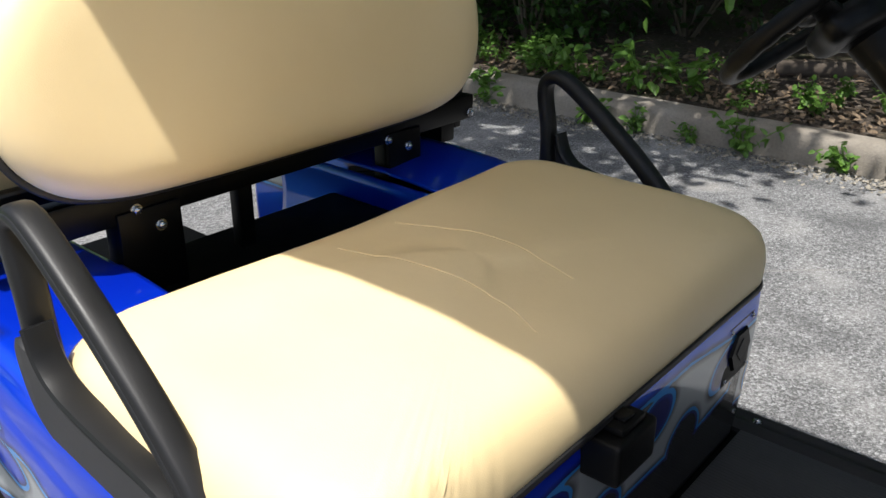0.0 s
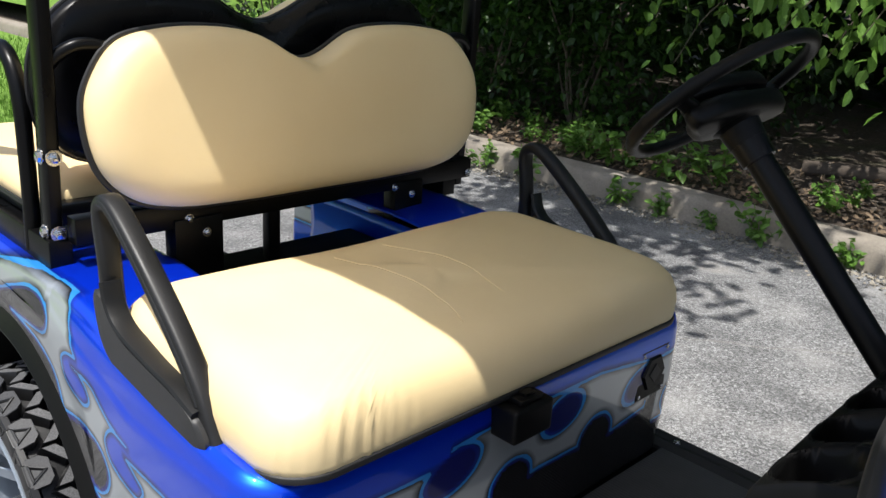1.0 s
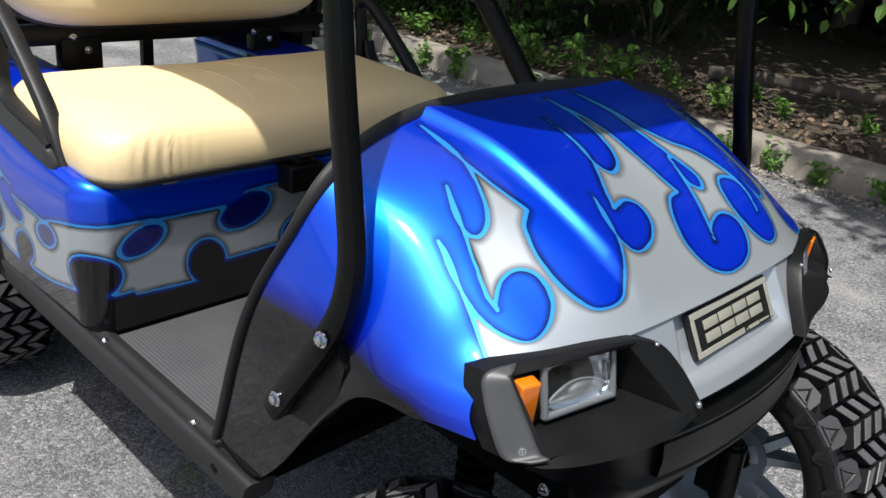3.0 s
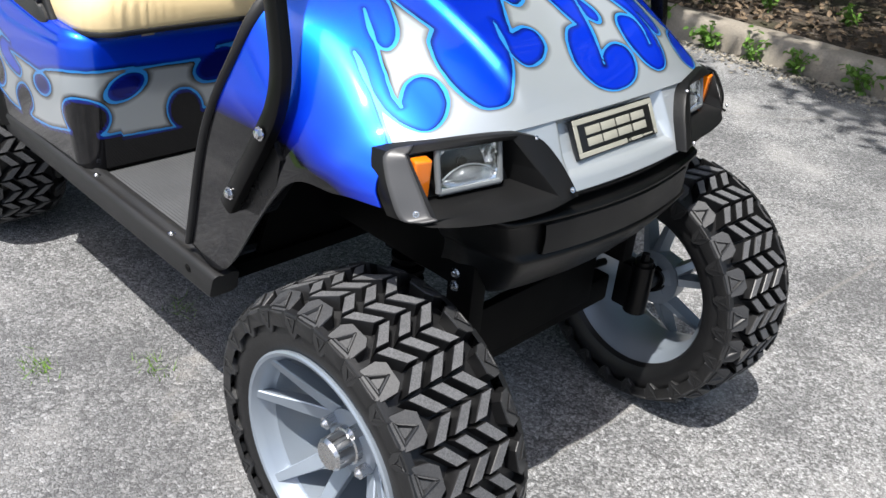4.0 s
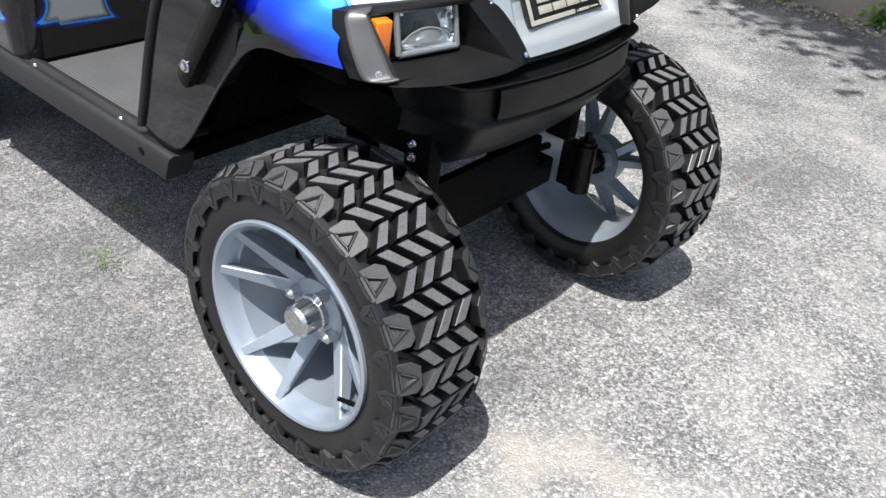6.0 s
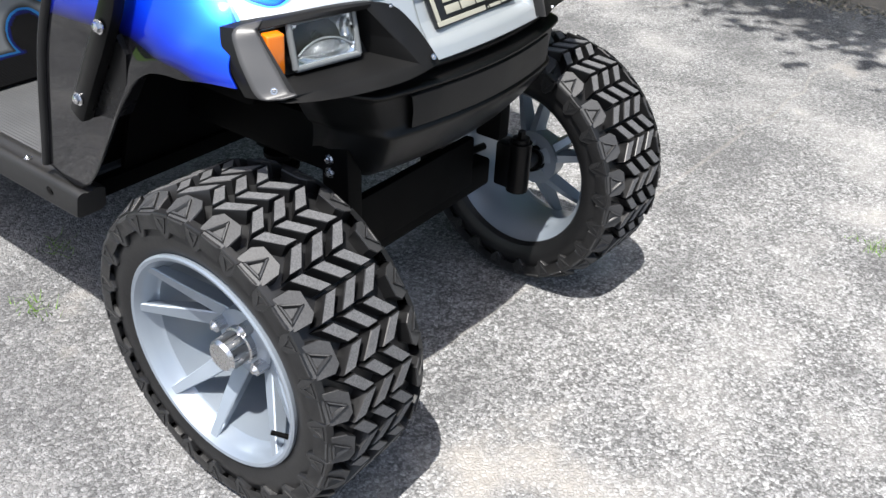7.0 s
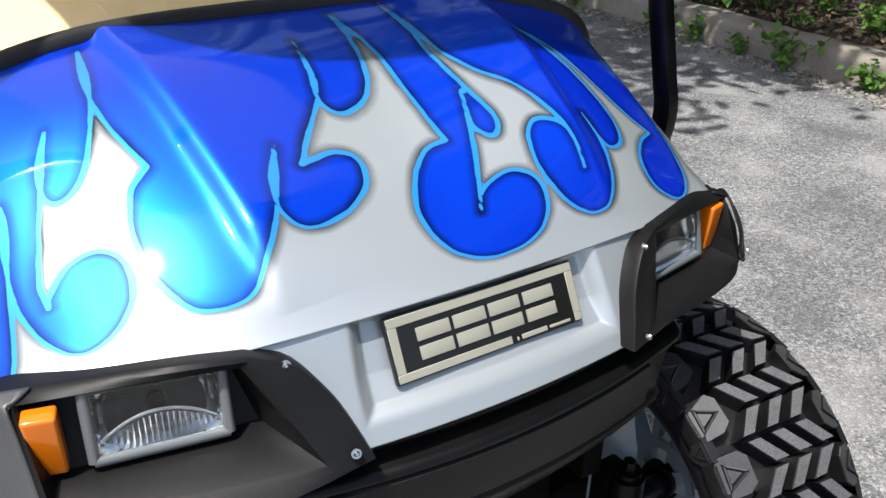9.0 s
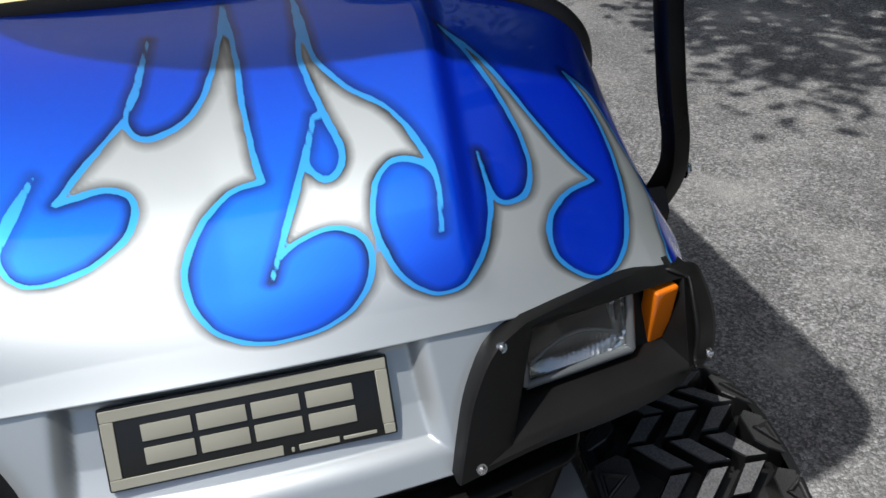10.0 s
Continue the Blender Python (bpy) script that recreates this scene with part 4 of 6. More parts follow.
def wheel_set(name, hub, out, steer=0.0):
    """A wheel at hub; out is -1 where its face looks to minus y, 1 to plus y."""
    w = new(name)
    w.parent = cart
    w.matrix_basis = Matrix.Translation(hub) @ Matrix.Rotation(steer + (math.pi if out > 0 else 0.0), 4, "Z")
    tagged(w, "silver multi-spoke alloy wheel with a chunky off-road tyre")
    (v, f), tread = TYRE
    for name, me in tread:
        for i in range(PITCHES):
            ob = new(name, me)
            ob.parent = w
            ob.matrix_basis = Matrix.Rotation(2 * math.pi * i / PITCHES, 4, "Y")
    me = bpy.data.meshes.new("tyre")
    me.from_pydata(v, [], f)
    bm = bmesh.new()
    bm.from_mesh(me)
    part("tyre", bm, M_TYRE, w, "black knobbly off-road tyre", sharp=28)
    # rim barrel
    prof = [(-0.097, 0.190), (-0.1035, 0.1905), (-0.1060, 0.187), (-0.1045, 0.1815), (-0.098, 0.1775), (-0.090, 0.173), (-0.072, 0.171), (-0.066, 0.165), (0.02, 0.160), (0.065, 0.168), (0.078, 0.182), (0.084, 0.187), (0.078, 0.190)]
    n = 72
    verts = [(r * math.cos(a), y, r * math.sin(a)) for a in np.linspace(0, 2 * math.pi, n, endpoint=False) for y, r in prof]
    k = len(prof)
    faces = [(i * k + j, (i + 1) % n * k + j, (i + 1) % n * k + j + 1, i * k + j + 1) for i in range(n) for j in range(k - 1)]
    me = bpy.data.meshes.new("rim")
    me.from_pydata(verts, [], faces)
    bm = bmesh.new()
    bm.from_mesh(me)
    part("rim", bm, M_WHEEL, w, "silver rim barrel with a bright lip")
    # spokes: flat bars that rise from the lip down into the dish
    for i in range(8):
        mid, off = radians(64.5 + 90 * (i // 2)), (1 if i % 2 else -1)
        bm = bmesh.new()
        rows = []
        for r, wd, y, th, ang in ((0.030, 0.018, -0.016, 0.034, 12), (0.060, 0.0165, -0.026, 0.034, 11.5), (0.110, 0.0135, -0.057, 0.032, 15), (0.150, 0.0100, -0.081, 0.026, 16.8), (0.181, 0.0085, -0.099, 0.016, 17.7)):
            a = mid + off * radians(ang)
            ring = []
            for dy, ww in ((0, wd * 0.85), (0.0025, wd), (th, wd * 0.55), (th, -wd * 0.55), (0.0025, -wd), (0, -wd * 0.85)):
                ring.append(bm.verts.new(Matrix.Rotation(-a, 3, "Y") @ Vector((r, y + dy, ww))))
            rows.append(ring)
        for p, q in zip(rows, rows[1:]):
            for j in range(6):
                bm.faces.new((p[j], p[(j + 1) % 6], q[(j + 1) % 6], q[j]))
        bm.faces.new(rows[0])
        bm.faces.new(rows[-1])
        part("spoke", bm, M_WHEEL, w, sharp=25)
    bm = bmesh.new()
    cyl(bm, (0, -0.028, 0), (0, 0.012, 0), 0.060, 0.064, 40)
    cyl(bm, (0, -0.032, 0), (0, -0.028, 0), 0.052, 0.060, 40)
    part("hub", bm, M_WHEEL, w, "silver hub disc")
    bm = bmesh.new()
    rings = [(-0.030, 0.0335), (-0.042, 0.0335), (-0.044, 0.030), (-0.048, 0.030), (-0.074, 0.0285), (-0.080, 0.024), (-0.0805, 0.002)]
    rows = [[bm.verts.new((r * math.cos(t) * (1 + (0.03 if (j // 2) % 2 and y < -0.065 else 0)), y, r * math.sin(t) * (1 + (0.03 if (j // 2) % 2 and y < -0.065 else 0)))) for j, t in enumerate(np.linspace(0, 2 * math.pi, 24, endpoint=False))] for y, r in rings]
    for p, q in zip(rows, rows[1:]):
        for j in range(24):
            bm.faces.new((p[j], p[(j + 1) % 24], q[(j + 1) % 24], q[j]))
    bm.faces.new(rows[-1])
    part("centre_cap", bm, M_ALU, w, "machined aluminium centre cap", sharp=25)
    for i in range(4):
        a = radians(64.5 + 90 * i)
        bm = bmesh.new()
        c = Vector((0.050 * math.cos(a), 0, 0.050 * math.sin(a)))
        cyl(bm, c + Vector((0, -0.028, 0)), c + Vector((0, -0.050, 0)), 0.0115, 0.0115, 6)
        cyl(bm, c + Vector((0, -0.050, 0)), c + Vector((0, -0.056, 0)), 0.009, 0.004, 12)
        part("lug_nut", bm, M_ALU, w)
    bm = bmesh.new()
    a = radians(-28)
    d = Vector((math.cos(a), 0, math.sin(a)))
    cyl(bm, d * 0.170 + Vector((0, -0.080, 0)), d * 0.146 + Vector((0, -0.098, 0)), 0.0045, 0.004, 10)
    part("valve", bm, M_DULL, w)
    bm = bmesh.new()
    cyl(bm, (0, 0.010, 0), (0, 0.030, 0), 0.034, 0.030, 32)
    cyl(bm, (0, 0.030, 0), (0, 0.11, 0), 0.020, 0.018, 20)
    part("axle_hub", bm, M_DULL, w)
    return w


TYRE = tyre_mesh()
HUB_X, HUB_Z, TRACK = 0.740, 0.2822, 0.4345
wheel_set("front_wheel", (HUB_X, -TRACK, HUB_Z), -1)
wheel_set("front_wheel", (HUB_X, 0.437, HUB_Z), 1, -0.08)
wheel_set("rear_wheel", (HUB_X - 1.681, -TRACK - 0.01, HUB_Z), -1)
wheel_set("rear_wheel", (HUB_X - 1.681, TRACK + 0.03, HUB_Z), 1)


def front_axle():
    bm = bmesh.new()
    box(bm, (HUB_X - 0.09, -0.29, 0.245), (HUB_X - 0.045, 0.31, 0.31), 0.008)
    part("axle_beam", bm, M_DULL, cart, "black front axle beam")
    for s in (-1, 1):
        y = s * 0.300
        bm = bmesh.new()
        x = HUB_X + 0.035
        cyl(bm, (x, y, 0.262), (x, y, 0.378), 0.025, 0.025, 24)
        cyl(bm, (x, y, 0.378), (x, y, 0.388), 0.019, 0.019, 20)
        cyl(bm, (x, y, 0.388), (x, y, 0.404), 0.011, 0.009, 6)
        box(bm, (x - 0.05, y - 0.022, 0.268), (x - 0.01, y + 0.022, 0.372), 0.006)
        cyl(bm, (x - 0.005, y, 0.315), (HUB_X + 0.008, y + s * 0.115, 0.288), 0.019, 0.015, 16)
        cyl(bm, (HUB_X + 0.010, y + s * 0.105, 0.289), (HUB_X + 0.006, y + s * 0.135, 0.286), 0.024, 0.022, 16)
        part("spindle", bm, M_POST, cart, "black steering spindle")
        bm = bmesh.new()
        cyl(bm, (HUB_X - 0.15, s * 0.22, 0.27), (HUB_X - 0.17, s * 0.20, 0.60), 0.018, 0.018, 16)
        for q in range(9):
            z = 0.33 + q * 0.025
            cyl(bm, (HUB_X - 0.155, s * 0.215, z), (HUB_X - 0.155, s * 0.215, z + 0.008), 0.032, 0.032, 16)
        part("shock_absorber", bm, M_DULL, cart)
        bm = bmesh.new()
        cyl(bm, (HUB_X - 0.08, s * 0.33, 0.32), (HUB_X - 0.10, 0.0, 0.34), 0.009, 0.009, 10)
        part("tie_rod", bm, M_POST, cart, "slim steel tie rod")


front_axle()

# ---- floor, seat box, rear body ----
def floor_parts():
    bm = bmesh.new()
    box(bm, (-0.60, -0.452, 0.400), (0.36, 0.452, 0.432), 0.006)
    part("floor_pan", bm, M_DULL, cart)
    bm = bmesh.new()
    box(bm, (-0.135, -0.452, 0.430), (0.335, 0.452, 0.438), 0.003)
    part("floor_mat", bm, M_MAT, cart, "grey-black ribbed rubber floor mat")
    bm = bmesh.new()
    m = Matrix.Translation((0.345, 0, 0.435)) @ Matrix.Rotation(radians(22), 4, "Y")
    box(bm, (-0.006, -0.385, 0.0), (0.006, 0.385, 0.46), 0.004, m=m)
    part("firewall", bm, M_DULL, cart, "black inner firewall")
    bm = bmesh.new()
    m = Matrix.Translation((0.312, 0, 0.436)) @ Matrix.Rotation(radians(24), 4, "Y")
    box(bm, (-0.004, -0.472, 0.0), (0.004, 0.452, 0.25), 0.003, m=m)
    part("wheel_well_liner", bm, M_DULL, cart, "black inner wheel well liner")
    for s in (-1, 1):
        prof = [(0.450, 0.438), (0.466, 0.446), (0.472, 0.446), (0.476, 0.4425), (0.488, 0.4425), (0.491, 0.446), (0.499, 0.446), (0.5035, 0.4425), (0.5055, 0.436), (0.500, 0.392), (0.497, 0.385), (0.490, 0.381), (0.45, 0.381), (0.44, 0.39)]
        bm = bmesh.new()
        rows = []
        for x, tilt in ((-0.60, 0.0), (0.0, 0.0), (0.375, 0.5), (0.381, 0.5)):
            f = 0.97 if x == 0.381 else 1.0
            rows.append([bm.verts.new((x + tilt * (z - 0.42), s * (0.475 + (y - 0.475) * f), 0.41 + (z - 0.41) * f)) for y, z in prof])
        for a, b in zip(rows, rows[1:]):
            for i in range(len(prof)):
                bm.faces.new((a[i], a[(i + 1) % len(prof)], b[(i + 1) % len(prof)], b[i]))
        bm.faces.new(rows[0])
        bm.faces.new(rows[-1][::-1])
        sill = part("rocker_panel", bm, M_GREY, cart, "grooved black plastic rocker panel", sharp=50)
        for x in (-0.445, -0.12, 0.204):
            bolt((x, s * 0.483, 0.4425), (0, 0, 1), 0.006, sill, "screw", h=0.004)
        bm = bmesh.new()
        cyl(bm, (0.30, s * 0.5025, 0.420), (0.30, s * 0.5050, 0.4195), 0.009, 0.0085, 16)
        part("hole_plug", bm, M_DULL, sill)


floor_parts()
BOX_X, BOX_MID, BOX_HALF = -0.135, -0.0135, 0.4865
REAR_HUB = HUB_X - 1.681


def oval(u, z, cu, cz, ru, rz, turn=0.0):
    """About the distance of (u, z) outside an oval."""
    c, t = math.cos(radians(turn)), math.sin(radians(turn))
    a, b = (u - cu) * c + (z - cz) * t, -(u - cu) * t + (z - cz) * c
    k = np.sqrt((a / ru) ** 2 + (b / rz) ** 2)
    return (k - 1) * min(ru, rz)


def box_band(u, z):
    """Distance from the silver band and from the black foot of the seat box; u runs along the panel."""
    top = np.interp(u, (-1.0, -0.60, -0.45, -0.17, -0.165, -0.05, 0.20, 0.35, 0.50), (0.68, 0.662, 0.660, 0.657, 0.680, 0.687, 0.688, 0.668, 0.64))
    low = np.interp(u, (-1.0, -0.60, -0.45, -0.27, -0.21, -0.06, 0.05, 0.15, 0.25, 0.50), (0.50, 0.525, 0.515, 0.508, 0.540, 0.545, 0.562, 0.560, 0.552, 0.585))
    blue = np.minimum.reduce([oval(u, z, *o) for o in ((-0.382, 0.623, 0.048, 0.027, 22), (-0.160, 0.640, 0.062, 0.036, 16), (0.100, 0.645, 0.055, 0.034, 14), (0.330, 0.625, 0.052, 0.032, 20))])
    black = np.minimum.reduce([oval(u, z, *o) for o in ((-0.247, 0.546, 0.043, 0.052, 20), (-0.020, 0.562, 0.050, 0.044, 10), (0.205, 0.560, 0.050, 0.046, 12), (0.400, 0.556, 0.042, 0.044, 0))])
    foot = np.minimum(z - low, black)
    return -np.minimum(top - z, foot), foot, blue


def side_edge():
    """The drawn edge of the silver on the sides, from the front corner back over the wheel and along its lower line: (run along the panel, height)."""
    upper, lower = [], []
    add = upper.append
    add([(-0.36, 0.662), (-0.45, 0.664), (-0.51, 0.662), (-0.594, 0.640), (-0.632, 0.627), (-0.705, 0.628), (-0.796, 0.630)])
    add([(-0.796, 0.630), (-0.767, 0.614), (-0.744, 0.600), (-0.763, 0.577), (-0.811, 0.580), (-0.854, 0.599), (-0.862, 0.630), (-0.834, 0.656), (-0.786, 0.650)])
    add([(-0.786, 0.650), (-0.842, 0.666), (-0.873, 0.685), (-0.904, 0.702), (-0.969, 0.708)])
    add([(-0.969, 0.708), (-0.933, 0.700), (-0.910, 0.673), (-0.939, 0.656), (-1.000, 0.671), (-1.011, 0.705), (-0.988, 0.723), (-0.953, 0.727)])
    add([(-0.953, 0.727), (-0.979, 0.760), (-1.007, 0.800), (-1.063, 0.812), (-1.152, 0.808), (-1.300, 0.790), (-1.420, 0.740)])
    add = lower.append
    add([(-1.420, 0.700), (-1.300, 0.735), (-1.171, 0.778), (-1.101, 0.782), (-1.065, 0.764), (-1.063, 0.741), (-1.093, 0.721), (-1.155, 0.715), (-1.240, 0.712)])
    add([(-1.240, 0.712), (-1.170, 0.704), (-1.116, 0.694), (-1.057, 0.664), (-1.022, 0.608)])
    add([(-1.022, 0.608), (-0.936, 0.615), (-0.885, 0.600), (-0.863, 0.568), (-0.873, 0.534), (-0.902, 0.513), (-0.949, 0.515)])
    add([(-0.949, 0.515), (-0.901, 0.500), (-0.854, 0.487), (-0.800, 0.483)])
    add([(-0.800, 0.483), (-0.811, 0.519), (-0.786, 0.550), (-0.746, 0.564), (-0.715, 0.551), (-0.713, 0.520), (-0.744, 0.492)])
    add([(-0.744, 0.492), (-0.717, 0.488), (-0.630, 0.498), (-0.560, 0.515), (-0.515, 0.526)])
    add([(-0.515, 0.526), (-0.532, 0.545), (-0.535, 0.570), (-0.513, 0.596), (-0.485, 0.606), (-0.451, 0.600), (-0.429, 0.583), (-0.422, 0.559), (-0.431, 0.536), (-0.447, 0.522)])
    add([(-0.447, 0.522), (-0.410, 0.522), (-0.36, 0.520)])
    line = [np.array([(p.x, p.y) for st in some for p in smooth_path([(*q, 0) for q in st], 6)]) for some in (upper, lower)]
    return np.concatenate(line), np.concatenate([line[1], [(-0.36, 0.30), (-1.42, 0.30)]])


def rear_body():
    """The moulded body under the seats in one sheet: front face, rounded corners, sides with their shoulder, fenders with round arches."""
    r, y1 = 0.062, BOX_HALF
    path = [(x, -y1, 0.0, -1.0) for x in np.linspace(-1.44, BOX_X - r, 200)]
    path += [(BOX_X - r + r * math.cos(a), -y1 + r + r * math.sin(a), math.cos(a), math.sin(a)) for a in np.linspace(-math.pi / 2, 0, 22)[1:]]
    path += [(BOX_X, y, 1.0, 0.0) for y in np.linspace(-y1 + r, y1 - r, 170)[1:]]
    path += [(BOX_X - r + r * math.cos(a), y1 - r + r * math.sin(a), math.cos(a), math.sin(a)) for a in np.linspace(0, math.pi / 2, 22)[1:]]
    path += [(x, y1, 0.0, 1.0) for x in np.linspace(BOX_X - r, -1.44, 200)[1:]]
    g, inward = np.zeros((len(path), 110, 3)), np.zeros((len(path), 110))
    run = np.concatenate([[0], np.cumsum([math.dist(p[:2], q[:2]) for p, q in zip(path, path[1:])])])
    run -= run[len(path) // 2]
    for i, (x, y, nx, ny) in enumerate(path):
        f = min(1, max(0, (BOX_X - 0.06 - x) / 0.56))
        f = f * f * (3 - 2 * f)
        zt = 0.731 + 0.012 * abs(ny) + 0.066 * f - 0.16 * max(0, -1.15 - x)
        d = x - REAR_HUB
        zb = max(0.440, 0.300 + math.sqrt(max(0, 0.372 ** 2 - d * d)) if abs(d) < 0.372 else 0.440)
        deep = min(1, max(0, (-0.46 - x) / 0.18))
        ledge = 0.030 + 0.035 * abs(ny) + 0.16 * deep * deep * (3 - 2 * deep)
        tall = zt - zb
        soft = 0.010 + 0.022 * f
        keys = [(0.010 * (1 - f), zb), (0.004, zb + tall * 0.3), (0.0, zb + tall * 0.62), (0.001, zt - 0.020 - soft), (0.010, zt - 0.6 * soft), (0.030, zt - 0.002), (0.015 + ledge * 0.5, zt), (ledge, zt - 0.006)]
        row = catmull(keys, np.linspace(0, 1, 110))
        # a faint style line along the shoulder
        line = 0.703 + 0.012 * min(1, max(0, (x + 0.35) / 0.2)) + 0.05 * max(0, (-0.45 - x) / 0.2)
        step = 0.0035 / (1 + np.exp(-(row[:, 1] - line) / 0.0022)) * abs(ny) * (x > -0.75)
        off = row[:, 0] + step
        inward[i] = row[:, 0]
        g[i, :, 0], g[i, :, 1], g[i, :, 2] = x - nx * off, y - ny * off + BOX_MID, row[:, 1]
    z = g[..., 2]
    u = np.repeat(run[:, None], z.shape[1], 1)
    side, under = side_edge()
    band, foot, blue = box_band(u, z)
    band = np.where(u < -0.40, 0.05, band)
    flat = np.stack([-np.abs(u), z], -1).reshape(-1, 2)
    near = flat[:, 0] < -0.30
    lick, low = np.full(len(flat), 0.05), np.full(len(flat), 0.05)
    lick[near], low[near] = signed(flat[near], side), signed(flat[near], under)
    lick, low = lick.reshape(z.shape), low.reshape(z.shape)
    drop = np.minimum.reduce([oval(-np.abs(u), z, *o) for o in ((-0.628, 0.598, 0.047, 0.024, 14),)])
    lick = np.maximum(np.minimum(lick, band), -np.minimum(drop, blue))
    # the shoulder's top is plain blue
    lick = np.maximum(lick, (inward - 0.030) * 0.8)
    black = np.where(np.abs(u) > 0.40, low, np.maximum(foot, -0.05))
    soot = np.clip((-0.003 - black) / 0.004, 0, 1)
    soot = np.maximum(soot, 0.8 * np.clip((-0.003 - np.minimum(blue, drop)) / 0.006, 0, 1))
    shell("rear_body", g, M_PAINT, cart, -0.005, "blue moulded seat box and rear fenders with a band of silver flames", {"lick": lick, "soot": soot})
    bm = bmesh.new()
    box(bm, (-0.72, -0.46, 0.712), (-0.150, 0.43, 0.728), 0.004)
    part("seat_deck", bm, M_DULL, cart)
    for s in (-1, 1):
        bm = bmesh.new()
        y0 = BOX_MID + s * (BOX_HALF - 0.004)
        ring = []
        for a in np.linspace(0.30, math.pi - 0.05, 40):
            ca, sa = math.cos(a), math.sin(a)
            ring.append([bm.verts.new((REAR_HUB + q * ca, y0 + s * e, 0.300 + q * sa)) for q, e in ((0.404, -0.004), (0.402, 0.005), (0.394, 0.008), (0.380, 0.013), (0.368, 0.020), (0.364, 0.019), (0.363, 0.014), (0.368, 0.006), (0.372, -0.03), (0.380, -0.03))])
        for p, q in zip(ring, ring[1:]):
            for e in range(10):
                bm.faces.new((p[e], p[(e + 1) % 10], q[(e + 1) % 10], q[e]))
        bm.faces.new(ring[0])
        bm.faces.new(ring[-1])
        part("arch_flare", bm, M_BLACK, cart, "black plastic wheel arch flare")
    bm = bmesh.new()
    box(bm, (-0.915, -0.285, 0.690), (-0.60, 0.262, 0.731), 0.008)
    part("rear_deck", bm, M_DULL, cart, "black rear deck")
    for s in (-1, 1):
        # inner wall of the fender, from the deck up to its rounded top
        xs = np.linspace(-1.07, -0.66, 30)
        top = 0.786 - 0.16 * np.maximum(0, -1.15 - xs)
        low = np.array([max(0.52, 0.300 + math.sqrt(max(0, 0.384 ** 2 - (x - REAR_HUB) ** 2))) - 0.05 for x in xs])
        g = np.array([[(x, BOX_MID + s * (BOX_HALF - 0.222 + 0.012 * math.sin(3 * q)), b + (a - b) * q) for q in np.linspace(0, 1, 8)] for x, a, b in zip(xs, top, low)])
        shell("fender_inner", g, M_PAINT, cart, 0.004 * s, "blue inner wall of the rear fender", {"lick": np.full(g.shape[:2], 0.05), "soot": np.zeros(g.shape[:2])})
        bm = bmesh.new()
        rows = [[bm.verts.new((REAR_HUB + q * math.cos(a), BOX_MID + s * yy, 0.300 + q * math.sin(a))) for q, yy in ((0.362, 0.466), (0.362, 0.262), (0.368, 0.262), (0.368, 0.466))] for a in np.linspace(0.25, math.pi - 0.25, 26)]
        for p, q in zip(rows, rows[1:]):
            for e in range(4):
                bm.faces.new((p[e], p[(e + 1) % 4], q[(e + 1) % 4], q[e]))
        bm.faces.new(rows[0])
        bm.faces.new(rows[-1])
        part("wheel_well", bm, M_DULL, cart, "black wheel well liner")
    bm = bmesh.new()
    box(bm, (-1.42, -0.32, 0.36), (-0.62, 0.32, 0.46), 0.02)
    part("rear_frame", bm, M_DULL, cart)
    bm = bmesh.new()
    box(bm, (-1.80, -0.42, 0.385), (-1.46, 0.42, 0.40), 0.006)
    part("rear_footboard", bm, M_DULL, cart, "black fold-down footboard")


rear_body()


# ---- seats ----
def rounded(hx, hy, r, n=10):
    pts = []
    for cx0, cy0, a0 in ((hx - r, hy - r, 0), (-hx + r, hy - r, 90), (-hx + r, -hy + r, 180), (hx - r, -hy + r, 270)):
        pts += [(cx0 + r * math.cos(radians(a0 + a)), cy0 + r * math.sin(radians(a0 + a))) for a in np.linspace(0, 90, n)]
    # fill the straight runs
    out = []
    for p, q in zip(pts, pts[1:] + pts[:1]):
        k = max(1, int(math.dist(p, q) / 0.006))
        out += [(p[0] + (q[0] - p[0]) * i / k, p[1] + (q[1] - p[1]) * i / k) for i in range(k)]
    return np.array(out)


